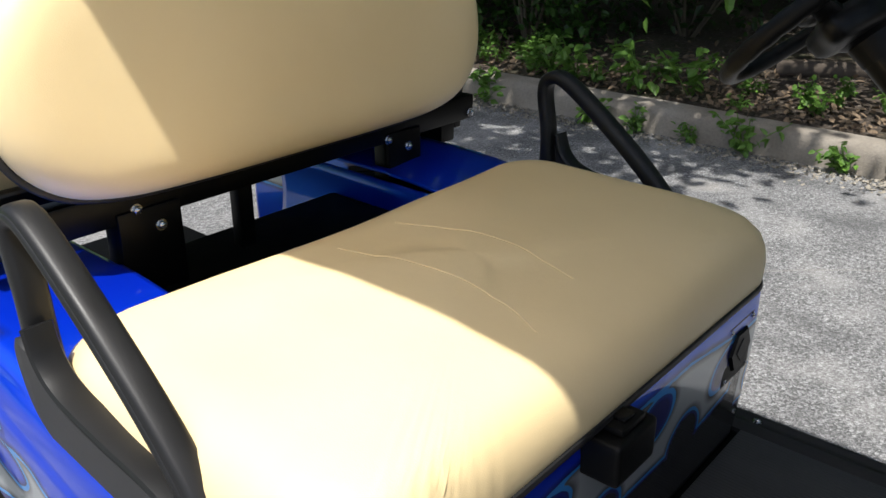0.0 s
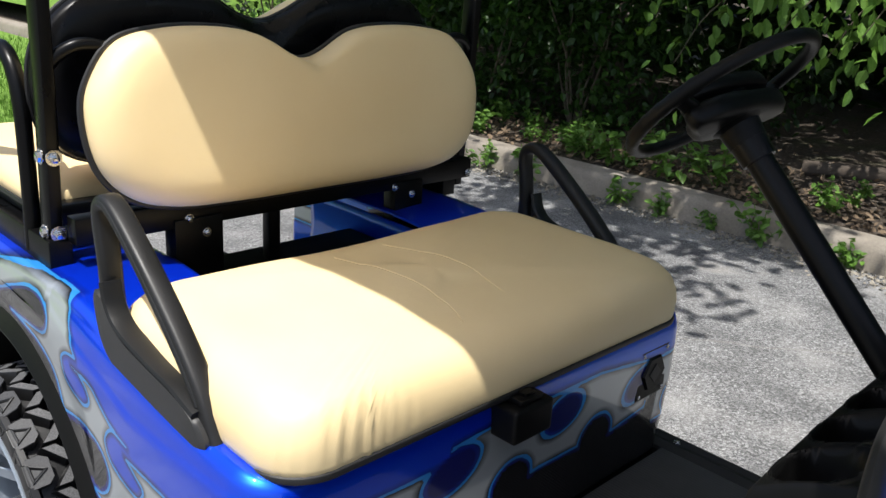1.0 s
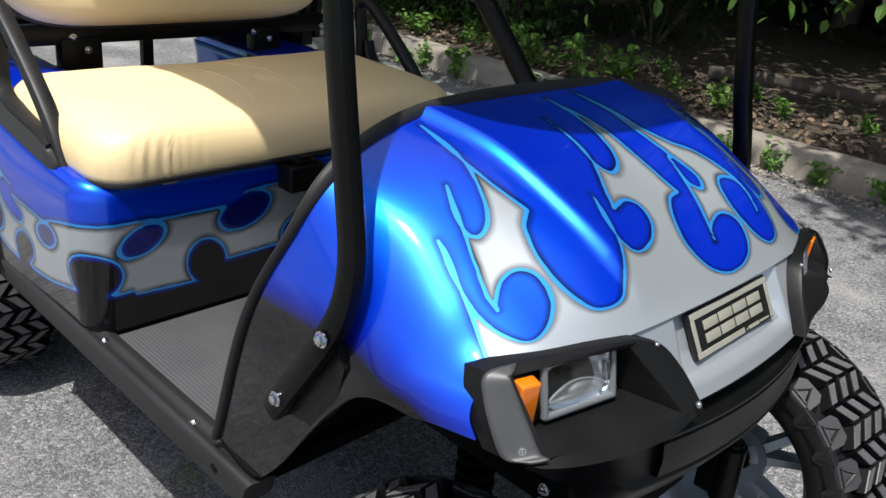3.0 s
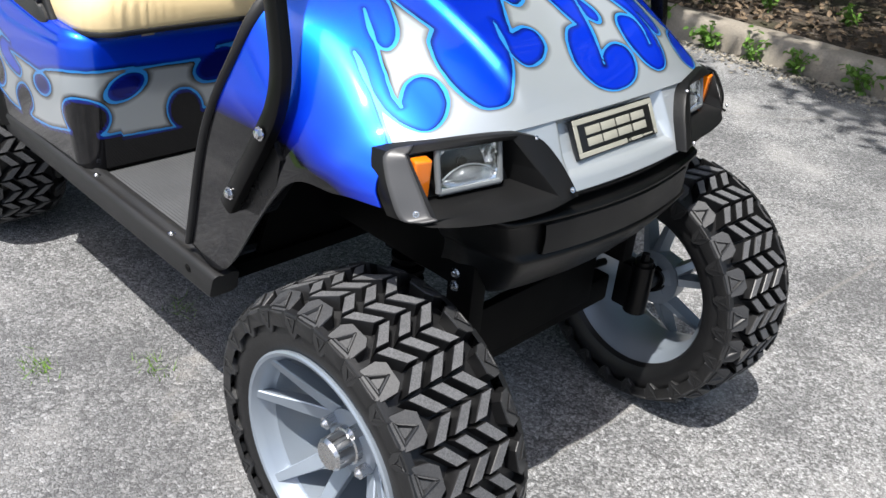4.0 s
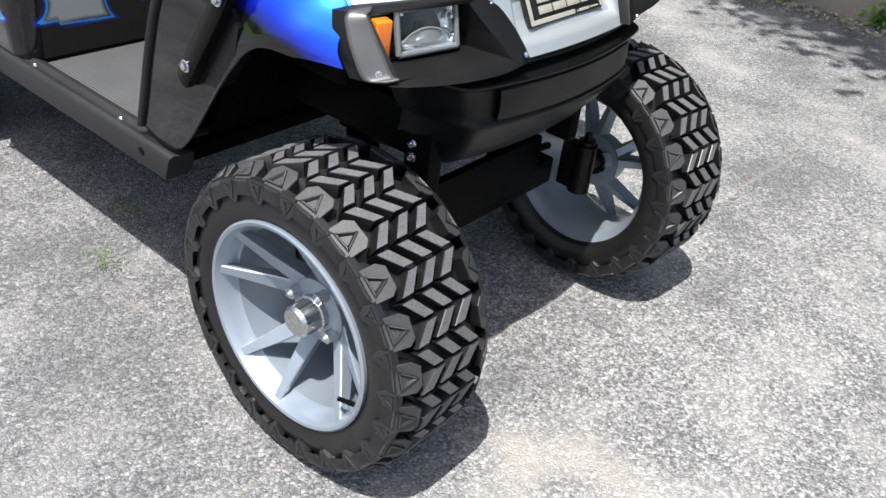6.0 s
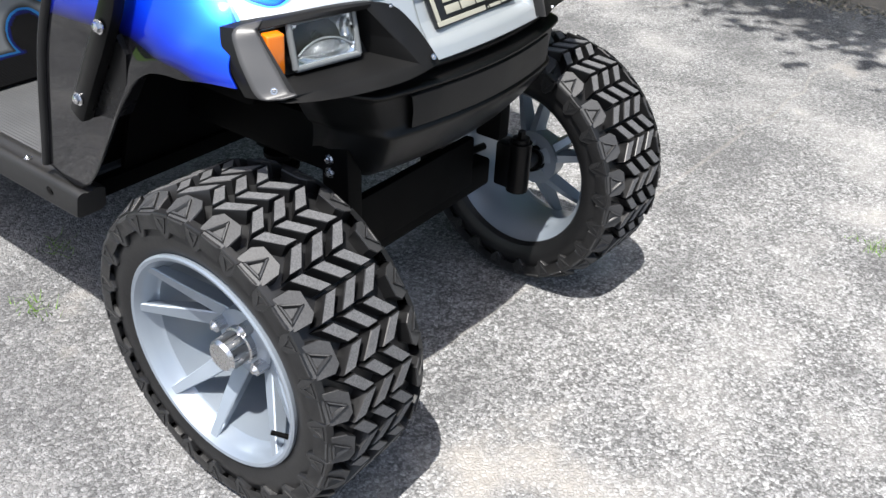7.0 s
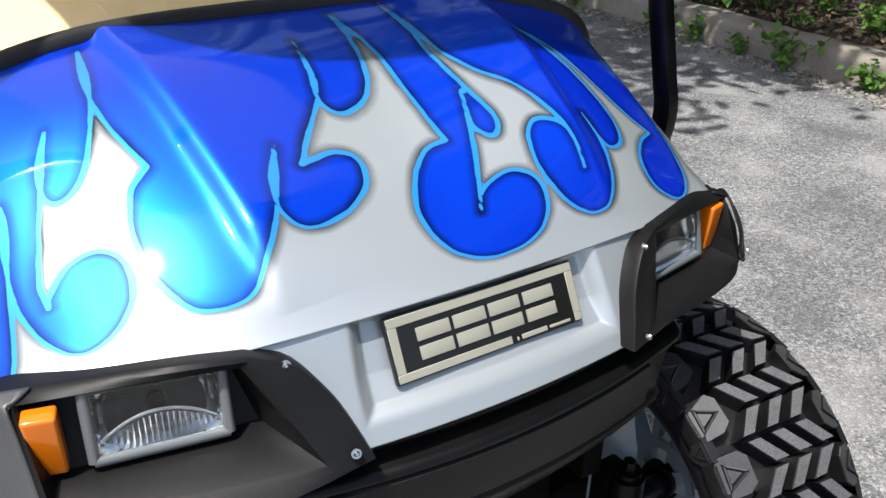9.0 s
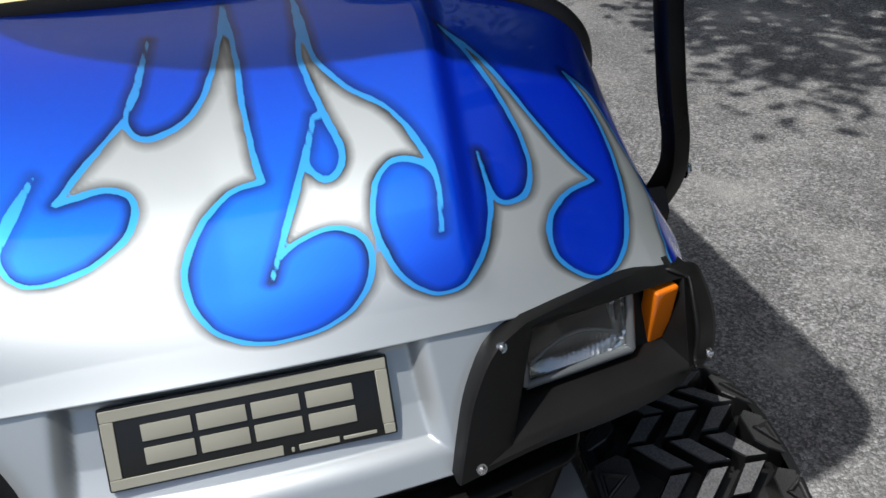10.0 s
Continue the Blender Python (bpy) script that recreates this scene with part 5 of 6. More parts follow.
def seat_cushion(x0, x1, mid, half, z0, z1, label, name="seat_cushion", tilt=0.0, wrinkle=True):
    o = rounded((x1 - x0) / 2, half, 0.075)
    o += ((x0 + x1) / 2, mid)
    h = z1 - z0
    rows = [(0.012, 0.0), (0.0, 0.006), (-0.003, 0.02), (-0.004, h * 0.4), (0.0, h * 0.60), (0.010, h * 0.78), (0.026, h * 0.90), (0.048, h * 0.97), (0.075, h * 0.995), (0.11, h), (0.15, h + 0.002), (0.19, h + 0.003)]
    v, f = pillow(o, rows, 0.006)
    for p in v:
        k = p[2] / h
        if wrinkle and k < 1.05:
            near = max(0, 1 - math.hypot((p[0] - x1 + 0.02) / 0.11, (p[1] - (mid - half + 0.075)) / 0.16)) ** 0.8
            ang = p[1] * 270 + p[0] * 150 + 30 * k * (p[1] + 0.3)
            fold = (math.sin(ang + 3 * noise.noise(Vector((p[1] * 30, p[0] * 20, 2)))) + 0.4 * math.sin(ang * 1.7 + 1)) * (0.5 + 0.8 * noise.noise(Vector((p[1] * 22, k * 2, 5))))
            p[0] += 0.0046 * near * fold * (0.25 + k) * min(1, 4 * (1.05 - k))
            p[2] += 0.0022 * near * fold * min(1, max(0, 3 * (k - 0.6)))
            p[2] += 0.003 * noise.noise(Vector((p[0] * 6, p[1] * 6, 1))) * k
        # the top rolls off towards the front
        p[2] += -0.016 * k * max(0, (p[0] - (x0 + x1) / 2) / ((x1 - x0) / 2)) ** 2 - tilt * k * (x1 - p[0])
        p[2] += z0
    ob = raw(name, v, f, M_VINYL, cart, label=label)
    bm = bmesh.new()
    ring = [(*p, z0 + 0.004) for p in o]
    tube(bm, ring + ring[:1], 0.006, 0.005, 8, up=(0, 0, 1))
    part("piping", bm, M_PIPE, ob, "black piping round the base")
    return ob


front_cushion = seat_cushion(-0.585, BOX_X + 0.018, -0.019, 0.451, 0.735, 0.850, "tan vinyl front seat cushion, wrinkled at one corner")


def seam(pts):
    """A raised stitched seam on the cushion's top."""
    bm = bmesh.new()
    me = front_cushion.data
    top = bvhtree.BVHTree.FromPolygons([v.co.copy() for v in me.vertices], [tuple(p.vertices) for p in me.polygons])
    line = [top.ray_cast(Vector((p.x, p.y, 1.2)), Vector((0, 0, -1)))[0] + Vector((0, 0, 0.0002)) for p in smooth_path([(x, y, 0.0) for x, y in pts], 12)]
    tube(bm, line, 0.0009, 0.0008, 6, up=(0, 0, 1))
    part("seam", bm, M_VINYL, cart, "stitched seam")


seam([(-0.50, -0.106), (-0.41, -0.093), (-0.324, -0.086), (-0.238, -0.092), (-0.185, -0.112)])
seam([(-0.505, 0.007), (-0.424, 0.030), (-0.334, 0.037), (-0.225, 0.022)])
# rear-facing seat
seat_cushion(-1.40, -0.90, 0.01, 0.455, 0.882, 0.952, "tan vinyl rear seat cushion", wrinkle=False)


def back_outline(half, low, high, dip, k=0):
    """Outline of a two-humped backrest, counter-clockwise in (y, z) about its middle."""
    pts = [(0.0, dip), (0.05, dip + 0.014), (0.12, high - 0.010), (0.20, high), (0.29, high - 0.003), (0.37, high - 0.022), (half - 0.018, high - 0.078), (half, 0.02),
           (half - 0.012, low + 0.085), (half - 0.06, low + 0.03), (half - 0.14, low + 0.006), (half * 0.4, low)]
    left = [(-y, z) for y, z in pts[:0:-1]]
    return closed_path([*pts, (0.0, low), *left], 6)[::-1]


def backrest(place, lean, flip, name, label, half, high):
    """A padded backrest with a black shell behind it. It faces plus x, or minus x where flip is set."""
    o = back_outline(half, -0.150, high, high - 0.060)
    o[:, 0] -= 0.022 * np.clip((o[:, 1] - 0.02) / 0.1, 0, 1) * np.clip(1 - np.abs(o[:, 0]) / half, 0, 1) * (-1 if flip else 1)
    rows = [(0.006, 0.0), (0.0, 0.006), (-0.002, 0.018), (0.002, 0.032), (0.012, 0.046), (0.030, 0.057), (0.055, 0.062), (0.080, 0.064), (0.10, 0.0645)]
    m = Matrix.Translation(place) @ Matrix.Rotation(radians(lean), 4, "Y") @ (Matrix.Rotation(math.pi, 4, "Z") if flip else Matrix.Identity(4))
    v, f = pillow(o, rows, 0.004, 0.85)
    vv = [m @ Vector((w, u, z)) for u, z, w in v]
    ob = raw(name, vv, f, M_VINYL, cart, label=label)
    v, f = pillow(o * 1.004, [(0.0, 0.004), (-0.004, -0.004), (0.004, -0.018), (0.03, -0.028), (0.06, -0.031)], -0.004)
    raw("back_shell", [m @ Vector((w, u, z)) for u, z, w in v], [q[::-1] for q in f], M_SHELL, ob, label="black plastic back shell")
    bm = bmesh.new()
    ring = [m @ Vector((0.004, u * 1.008, z * 1.012)) for u, z in o]
    tube(bm, ring + ring[:1], 0.005, 0.006, 8, up=(1, 0, 0))
    part("piping", bm, M_PIPE, ob, "black piping round the edge")
    return ob


backrest((-0.765, YS, 1.050), -9, False, "front_backrest", "tan vinyl two-humped backrest of the front seat", 0.439, 0.157)
backrest((-0.880, YS - 0.028, 1.102), 7, True, "rear_backrest", "tan vinyl backrest of the rear seat, its black shell towards the front", 0.445, 0.165)


def seat_frame():
    """Black steel frame that carries the backrests, with its posts and bolts."""
    bm = bmesh.new()
    box(bm, (-0.800, -0.435, 0.855), (-0.765, 0.505, 0.902), 0.004)
    box(bm, (-0.900, -0.435, 0.862), (-0.865, 0.505, 0.900), 0.004)
    part("cross_bar", bm, M_POST, cart, "black square steel cross bar")
    for y0, y1 in ((-0.262, -0.165), (0.262, 0.345)):
        bm = bmesh.new()
        box(bm, (-0.775, y0, 0.745), (-0.760, y1, 0.872), 0.003)
        box(bm, (-0.80, y0, 0.745), (-0.765, y0 + 0.012, 0.872), 0.003)
        part("bracket", bm, M_POST, cart, "black folded steel bracket")
        bolt((-0.760, y1 - 0.035, 0.842), (1, 0, 0), 0.0065, cart)
    bm = bmesh.new()
    box(bm, (-0.815, -0.045, 0.745), (-0.790, -0.018, 0.872), 0.003)
    part("post", bm, M_POST, cart)
    bolt((-0.764, -0.232, 0.872), (1, 0, 0), 0.0065, cart)
    bolt((-0.764, 0.262, 0.862), (1, 0, 0), 0.0065, cart)
    bolt((-0.764, 0.492, 0.868), (1, 0, 0), 0.0065, cart)
    for y in (-0.447, 0.517):
        # rear roof strut with its lower plate
        bm = bmesh.new()
        tube(bm, [(-0.835, y, 0.825), (-0.815, y, 1.10), (-0.80, y, 1.5), (-0.79, y * 0.99, 1.92)], 0.013, 0.021, 12, power=0.5)
        strut = part("rear_strut", bm, M_POST, cart, "black steel rear roof strut")
        s = 1 if y > 0 else -1
        for x, z in ((-0.826, 0.870), (-0.82, 1.000)):
            bolt((x, y + s * 0.013, z), (0, s, 0), 0.010, strut, h=0.007)
            bolt((x + 0.021, y, z), (1, 0, 0), 0.010, strut, h=0.007)
        # grab rail of the rear seat
        bm = bmesh.new()
        yy = y * 1.02
        tube(bm, smooth_path([(-0.90, yy, 0.82), (-0.895, yy, 0.95), (-0.90, yy, 1.08), (-0.935, yy, 1.145), (-1.00, yy, 1.15), (-1.10, yy, 1.06), (-1.22, yy, 0.98), (-1.32, yy, 0.95)], 6), 0.014, 0.014, 12)
        part("grab_rail", bm, M_POST, cart, "bent black tube grab rail")
        bm = bmesh.new()
        tube(bm, smooth_path([(-0.815, y, 1.135), (-0.80, y * 0.95, 1.165), (-0.79, y * 0.86, 1.18), (-0.79, y * 0.7, 1.16)], 6), 0.011, 0.011, 10, up=(1, 0, 0))
        part("brace", bm, M_POST, cart)
    for y in (-0.447, 0.470):
        bm = bmesh.new()
        box(bm, (-1.42, y - 0.02, 0.806), (-0.80, y + 0.02, 0.860), 0.004)
        part("side_rail", bm, M_POST, cart, "black square steel side rail")
    bm = bmesh.new()
    box(bm, (-1.40, -0.44, 0.861), (-0.90, 0.47, 0.881), 0.005)
    part("rear_seat_base", bm, M_POST, cart, "black rear seat base")


seat_frame()


def hip_restraint(y, dx=0.0, dz=0.0):
    """Moulded grey-black arm loop beside the seat: a tall rear post, a long sloping front bar and a deep plate at the foot."""
    bm = bmesh.new()
    loop = smooth_path([(-0.520, y, 0.760), (-0.548, y, 0.815), (-0.556, y, 0.900), (-0.566, y, 0.962), (-0.556, y, 0.987), (-0.525, y, 0.988), (-0.460, y, 0.945), (-0.365, y, 0.868), (-0.300, y, 0.802), (-0.266, y, 0.748), (-0.256, y, 0.730)], 7)
    loop = [p + Vector((dx, 0, dz)) for p in loop]
    tube(bm, loop, lambda t: 0.0165, lambda t: 0.0115 + 0.007 * max(0, t - 0.35) + 0.09 * max(0, 0.16 - t), 16, power=0.6)
    ob = part("arm_restraint", bm, M_ARM, cart, "moulded black plastic arm loop beside the seat")
    # a pressed groove runs along the bar's outer face
    s = -1 if y < 0 else 1
    bm = bmesh.new()
    tube(bm, [p + Vector((0, s * 0.0160, 0)) for p in loop[28:-12]], 0.0022, 0.0045, 8)
    part("bar_rib", bm, M_ARM, ob)
    bm = bmesh.new()
    o = closed_path([(-0.572, 0.842), (-0.562, 0.790), (-0.536, 0.757), (-0.485, 0.738), (-0.40, 0.727), (-0.30, 0.720), (-0.262, 0.731), (-0.285, 0.760), (-0.34, 0.776), (-0.42, 0.786), (-0.48, 0.797), (-0.522, 0.818), (-0.546, 0.846)], 6)
    k = len(o)
    c = o.mean(0)
    rings = [[bm.verts.new((c[0] + (a - c[0]) * f + dx + 0.006, y + s * 0.014 + q, c[1] + (b - c[1]) * f + dz * 0.6 + 0.012)) for a, b in o] for q, f in ((-0.012, 0.95), (-0.008, 1.0), (0.008, 1.0), (0.012, 0.95))]
    for p, q in zip(rings, rings[1:]):
        for i in range(k):
            bm.faces.new((p[i], p[(i + 1) % k], q[(i + 1) % k], q[i]))
    bm.faces.new(rings[0][::-1])
    bm.faces.new(rings[-1])
    # plastic of the loop, its tone lightened for the light this face catches
    part("base_plate", bm, M_ARM_LIT, ob, "moulded base plate, lightened for the light on it")
    # raised lip along the plate's upper edge, running into the post and the bar
    bm = bmesh.new()
    lip = smooth_path([(-0.542, 0, 0.872), (-0.528, 0, 0.836), (-0.495, 0, 0.812), (-0.42, 0, 0.797), (-0.35, 0, 0.788), (-0.288, 0, 0.772)], 7)
    tube(bm, [p + Vector((dx + 0.006, y + s * 0.010, dz * 0.6 + 0.006)) for p in lip], 0.017, 0.0058, 10, power=0.7)
    part("plate_lip", bm, M_ARM, ob)


hip_restraint(-0.470)
hip_restraint(0.490, -0.022, -0.026)


# ---- roof and its front struts ----
def roof_parts():
    for y in (-0.499, 0.499):
        s = 1 if y > 0 else -1
        bm = bmesh.new()
        tube(bm, [*smooth_path([(0.452, y, 0.612), (0.485, y, 0.662), (0.553, y, 0.762), (0.576, s * 0.490, 0.820), (0.573, s * 0.480, 0.880), (0.556, s * 0.476, 0.96)], 8), (0.530, s * 0.475, 1.10), (0.50, s * 0.475, 1.30), (0.465, s * 0.475, 1.60), (0.43, s * 0.475, 1.88)], 0.012, 0.0165, 12, power=0.45)
        strut = part("front_strut", bm, M_POST, cart, "black square steel front roof strut")
        for x, z in ((0.564, 0.777), (0.473, 0.645)):
            bolt((x, y + s * 0.0125, z), (0, s, 0), 0.008, strut, h=0.007)
        # added black plate in place of the shadowed recess beside the strut
        bm = bmesh.new()
        out = [(0.468, 0.612), (0.520, 0.618), (0.572, 0.690), (0.582, 0.735), (0.565, 0.760), (0.545, 0.745)]
        rows = [[bm.verts.new((px, s * q, pz)) for px, pz in out] for q in (0.455, 0.4895)]
        for i in range(len(out)):
            bm.faces.new((rows[0][i], rows[0][(i + 1) % len(out)], rows[1][(i + 1) % len(out)], rows[1][i]))
        bm.faces.new(rows[1])
        bm.faces.new(rows[0][::-1])
        part("recess_plate", bm, M_SHELL, strut, "black plate standing in for the shadowed recess at the strut", sharp=30)
    o = closed_path([(0.71, 0.0), (0.695, 0.22), (0.655, 0.40), (0.58, 0.52), (0.42, 0.556), (-0.2, 0.560), (-0.85, 0.556), (-1.02, 0.48), (-1.07, 0.0),
                     (-1.02, -0.48), (-0.85, -0.556), (-0.2, -0.560), (0.42, -0.556), (0.58, -0.52), (0.655, -0.40), (0.695, -0.22)], 8)
    v, f = pillow(o, [(0.02, 0.0), (0.0, 0.012), (0.0, 0.04), (0.02, 0.065), (0.07, 0.08), (0.2, 0.088)], 0.01)
    v = v * (1, 0.91, 1) + (0, -0.05, 1.88)
    # roof out of view, sized by its shadow; its let-through light fills the seats
    raw("roof", v, f, M_ROOF, cart, label="moulded pale roof canopy on four struts")


roof_parts()


# ---- steering and dash ----
def steering():
    top, foot = Vector((0.004, 0.298, 1.105)), Vector((0.303, 0.300, 0.790))
    axis = (top - foot).normalized()
    bm = bmesh.new()
    cyl(bm, foot, top, 0.0215, 0.0215, 24)
    cyl(bm, top - axis * 0.035, top + axis * 0.01, 0.027, 0.030, 24)
    part("steering_column", bm, M_POST, cart, "black steering column tube")
    c = top + axis * 0.082
    q = axis.to_track_quat("Z", "X").to_matrix()
    R = 0.154
    bm = bmesh.new()
    ring = [c + q @ Vector((R * math.cos(a), R * math.sin(a), 0.0)) for a in np.linspace(0, 2 * math.pi, 64, endpoint=False)]
    n = 12
    rows = []
    for i, p in enumerate(ring):
        d = (p - c).normalized()
        rows.append([bm.verts.new(p + (d * math.cos(t) + axis * math.sin(t)) * (0.0108 + 0.0012 * (i % 2 if 40 < i < 52 else 0))) for t in np.linspace(0, 2 * math.pi, n, endpoint=False)])
    for i in range(64):
        a, b = rows[i], rows[(i + 1) % 64]
        for j in range(n):
            bm.faces.new((a[j], a[(j + 1) % n], b[(j + 1) % n], b[j]))
    wheel = part("steering_wheel", bm, M_BLACK, cart, "black plastic steering wheel")
    m = Matrix.Translation(c) @ q.to_4x4()

    def wings(tip, wide):
        """Outline of a flat boomerang across the wheel."""
        half = [(wide, 0.0), (wide * 0.95, tip * 0.38), (wide * 0.80, tip * 0.72), (0.022, tip * 0.97), (0.010, tip), (-0.004, tip * 0.93), (-wide * 0.45, tip * 0.66), (-wide * 0.92, tip * 0.40), (-wide, 0.0)]
        return closed_path(half + [(x, -y) for x, y in half[-2:0:-1]], 5)

    # hub: a lower boomerang on the boss, a gap, and the horn pad of the same shape above it
    v, f = pillow(wings(0.140, 0.054), [(0.012, -0.050), (0.003, -0.044), (0.0, -0.030), (0.003, -0.021), (0.010, -0.017)], 0.001)
    hub = raw("hub", [m @ Vector(p) for p in v], f, M_BLACK, wheel, label="black hub with two swept wings")
    bm = bmesh.new()
    for z0, z1, r0, r1 in ((-0.084, -0.056, 0.030, 0.033), (-0.056, -0.042, 0.033, 0.052), (-0.020, -0.004, 0.038, 0.038)):
        cyl(bm, c + axis * z0, c + axis * z1, r0, r1, 24)
    part("boss", bm, M_BLACK, hub)
    v, f = pillow(wings(0.118, 0.050), [(0.008, -0.008), (0.0, -0.002), (0.0, 0.008), (0.004, 0.016), (0.014, 0.020)], 0.007)
    raw("horn_pad", [m @ Vector(p) for p in v], f, M_BLACK, hub, label="smooth black horn pad")
    for a in (84, 276):
        bm = bmesh.new()
        d = Vector((math.cos(radians(a)), math.sin(radians(a)), 0))
        pts = [c + q @ (d * r + Vector((0, 0, h))) for r, h in ((0.09, -0.027), (0.125, -0.020), (0.154, 0.0))]
        tube(bm, pts, lambda t: 0.016 - 0.004 * t, 0.008, 12, up=q @ Vector((-d.y, d.x, 0)), power=0.7)
        part("spoke", bm, M_BLACK, wheel)
    bm = bmesh.new()
    box(bm, (0.335, -0.30, 0.76), (0.42, 0.38, 0.835), 0.02)
    part("dash", bm, M_BLACK, cart, "black moulded dashboard")
    # tray with cup wells
    us, ws = np.linspace(0, 1, 220), np.linspace(0, 1, 60)
    U, W = np.meshgrid(us, ws)
    y = -0.262 + 0.60 * U
    g = np.stack([0.310 + 0.100 * W + 0.10 * (y - 0.05) ** 2, y, 0.892 + 0.050 * W], -1)
    cell = np.abs(((U * 6 - 0.08) % 1) - 0.46)
    d = (1 - ((cell / 0.43) ** 3 + (np.abs(W - 0.5) / 0.38) ** 3) ** (1 / 3)) * 0.032
    well = np.clip(d / 0.006, 0, 1)
    g[..., 2] -= 0.05 * well ** 0.7
    g[..., 2] += 0.004 * np.exp(-((d - 0.0) / 0.003) ** 2)
    edge = np.minimum(np.minimum(U, 1 - U) * 0.60, W * 0.105)
    g[..., 2] -= 0.03 * np.clip(1 - edge / 0.008, 0, 1) ** 2
    shell("cup_tray", g, M_BLACK, cart, 0.003, "black moulded dash tray with cup wells")


steering()


def box_fittings():
    bm = bmesh.new()
    box(bm, (BOX_X - 0.004, -0.093, 0.672), (BOX_X + 0.052, -0.005, 0.728), 0.008, 3)
    box(bm, (BOX_X + 0.008, -0.075, 0.728), (BOX_X + 0.044, -0.022, 0.738), 0.004)
    sw = part("switch_box", bm, M_BLACK, cart, "small black switch box on the seat panel")
    bm = bmesh.new()
    box(bm, (BOX_X + 0.014, -0.06, 0.737), (BOX_X + 0.038, -0.036, 0.7425), 0.002)
    part("rocker_switch", bm, M_SHELL, sw)
    bm = bmesh.new()
    box(bm, (BOX_X - 0.01, 0.310, 0.585), (BOX_X + 0.005, 0.410, 0.690), 0.005, 3)
    cyl(bm, (BOX_X + 0.004, 0.360, 0.637), (BOX_X + 0.010, 0.360, 0.637), 0.038, 0.034, 6)
    rc = part("charger_socket", bm, M_BLACK, cart, "black charger socket plate")
    bm = bmesh.new()
    cyl(bm, (BOX_X + 0.0095, 0.360, 0.637), (BOX_X + 0.0115, 0.360, 0.637), 0.020, 0.019, 4)
    part("socket_face", bm, M_GREY, rc, "grey socket flap")
    for y, z in ((0.321, 0.679), (0.399, 0.679), (0.321, 0.596), (0.399, 0.596)):
        bolt((BOX_X + 0.005, y, z), (1, 0, 0), 0.003, rc, "screw", h=0.002)
    for y in (-0.335, 0.372):
        bm = bmesh.new()
        box(bm, (BOX_X + 0.006, y - 0.014, 0.726), (BOX_X + 0.0085, y + 0.014, 0.732), 0.0005, 1)
        part("tag", bm, M_PLATE, cart, "small pale tag under the cushion")


box_fittings()

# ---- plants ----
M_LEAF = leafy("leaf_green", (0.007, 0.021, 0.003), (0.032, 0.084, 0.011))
M_LEAF2 = leafy("weed_and_sunlit_green", (0.06, 0.14, 0.02), (0.15, 0.28, 0.05))
# leaf green with the wood's shade put into the colour
M_LEAF_SHADED = leafy("shaded_green", (0.005, 0.014, 0.003), (0.018, 0.042, 0.008))
M_GRASS = leafy("grass_green", (0.07, 0.15, 0.02), (0.17, 0.30, 0.05), 0.6)
M_BARK = plain("bark", (0.075, 0.058, 0.044), 0.9, spread=0.5)
M_TWIG = plain("twig", (0.09, 0.075, 0.05), 0.85, spread=0.4)
RNG = np.random.default_rng(11)


def leaves(centres, size, down=0.25, wide=0.62):
    """Folded pointed leaves at the centres: verts and faces, eight triangles' worth in four quads at most."""
    n = len(centres)
    size = np.broadcast_to(size, n) * RNG.uniform(0.7, 1.25, n)
    yaw, pitch, roll = RNG.uniform(0, 2 * np.pi, n), RNG.normal(-down, 0.45, n), RNG.normal(0, 0.5, n)
    shape = np.array([(0, 0, 0), (0.32, wide * 0.46, 0.06), (0.72, wide * 0.36, 0.02), (1.0, 0, -0.10), (0.72, -wide * 0.36, 0.02), (0.32, -wide * 0.46, 0.06), (0.5, 0, -0.03)])
    cy, sy, cp, sp, cr, sr = np.cos(yaw), np.sin(yaw), np.cos(pitch), np.sin(pitch), np.cos(roll), np.sin(roll)
    x, y, z = (shape[:, i][None] * size[:, None] for i in range(3))
    y, z = y * cr[:, None] - z * sr[:, None], y * sr[:, None] + z * cr[:, None]
    x, z = x * cp[:, None] - z * sp[:, None], x * sp[:, None] + z * cp[:, None]
    x, y = x * cy[:, None] - y * sy[:, None], x * sy[:, None] + y * cy[:, None]
    v = np.stack([x, y, z], -1) + centres[:, None]
    base = np.arange(n)[:, None, None] * 7
    f = (base + np.array([(0, 6, 2, 1), (6, 3, 2, 2), (0, 5, 4, 6), (6, 4, 3, 3)])[None]).reshape(-1, 4)
    faces = [tuple(q[:3]) if q[2] == q[3] else tuple(q) for q in f.tolist()]
    return v.reshape(-1, 3), faces


def foliage(name, centres, size, material, parent=None, label="", down=0.25, wide=0.62):
    v, f = leaves(np.asarray(centres), size, down, wide)
    return raw(name, v, f, material, parent, smooth=False, label=label)


def clumps(n, k, lo, hi, spread, seed):
    """n places in k clumps within a box."""
    r = np.random.default_rng(seed)
    c = r.uniform(lo, hi, (k, 3))
    p = c[r.integers(0, k, n)] + r.normal(0, 1, (n, 3)) * spread
    return p


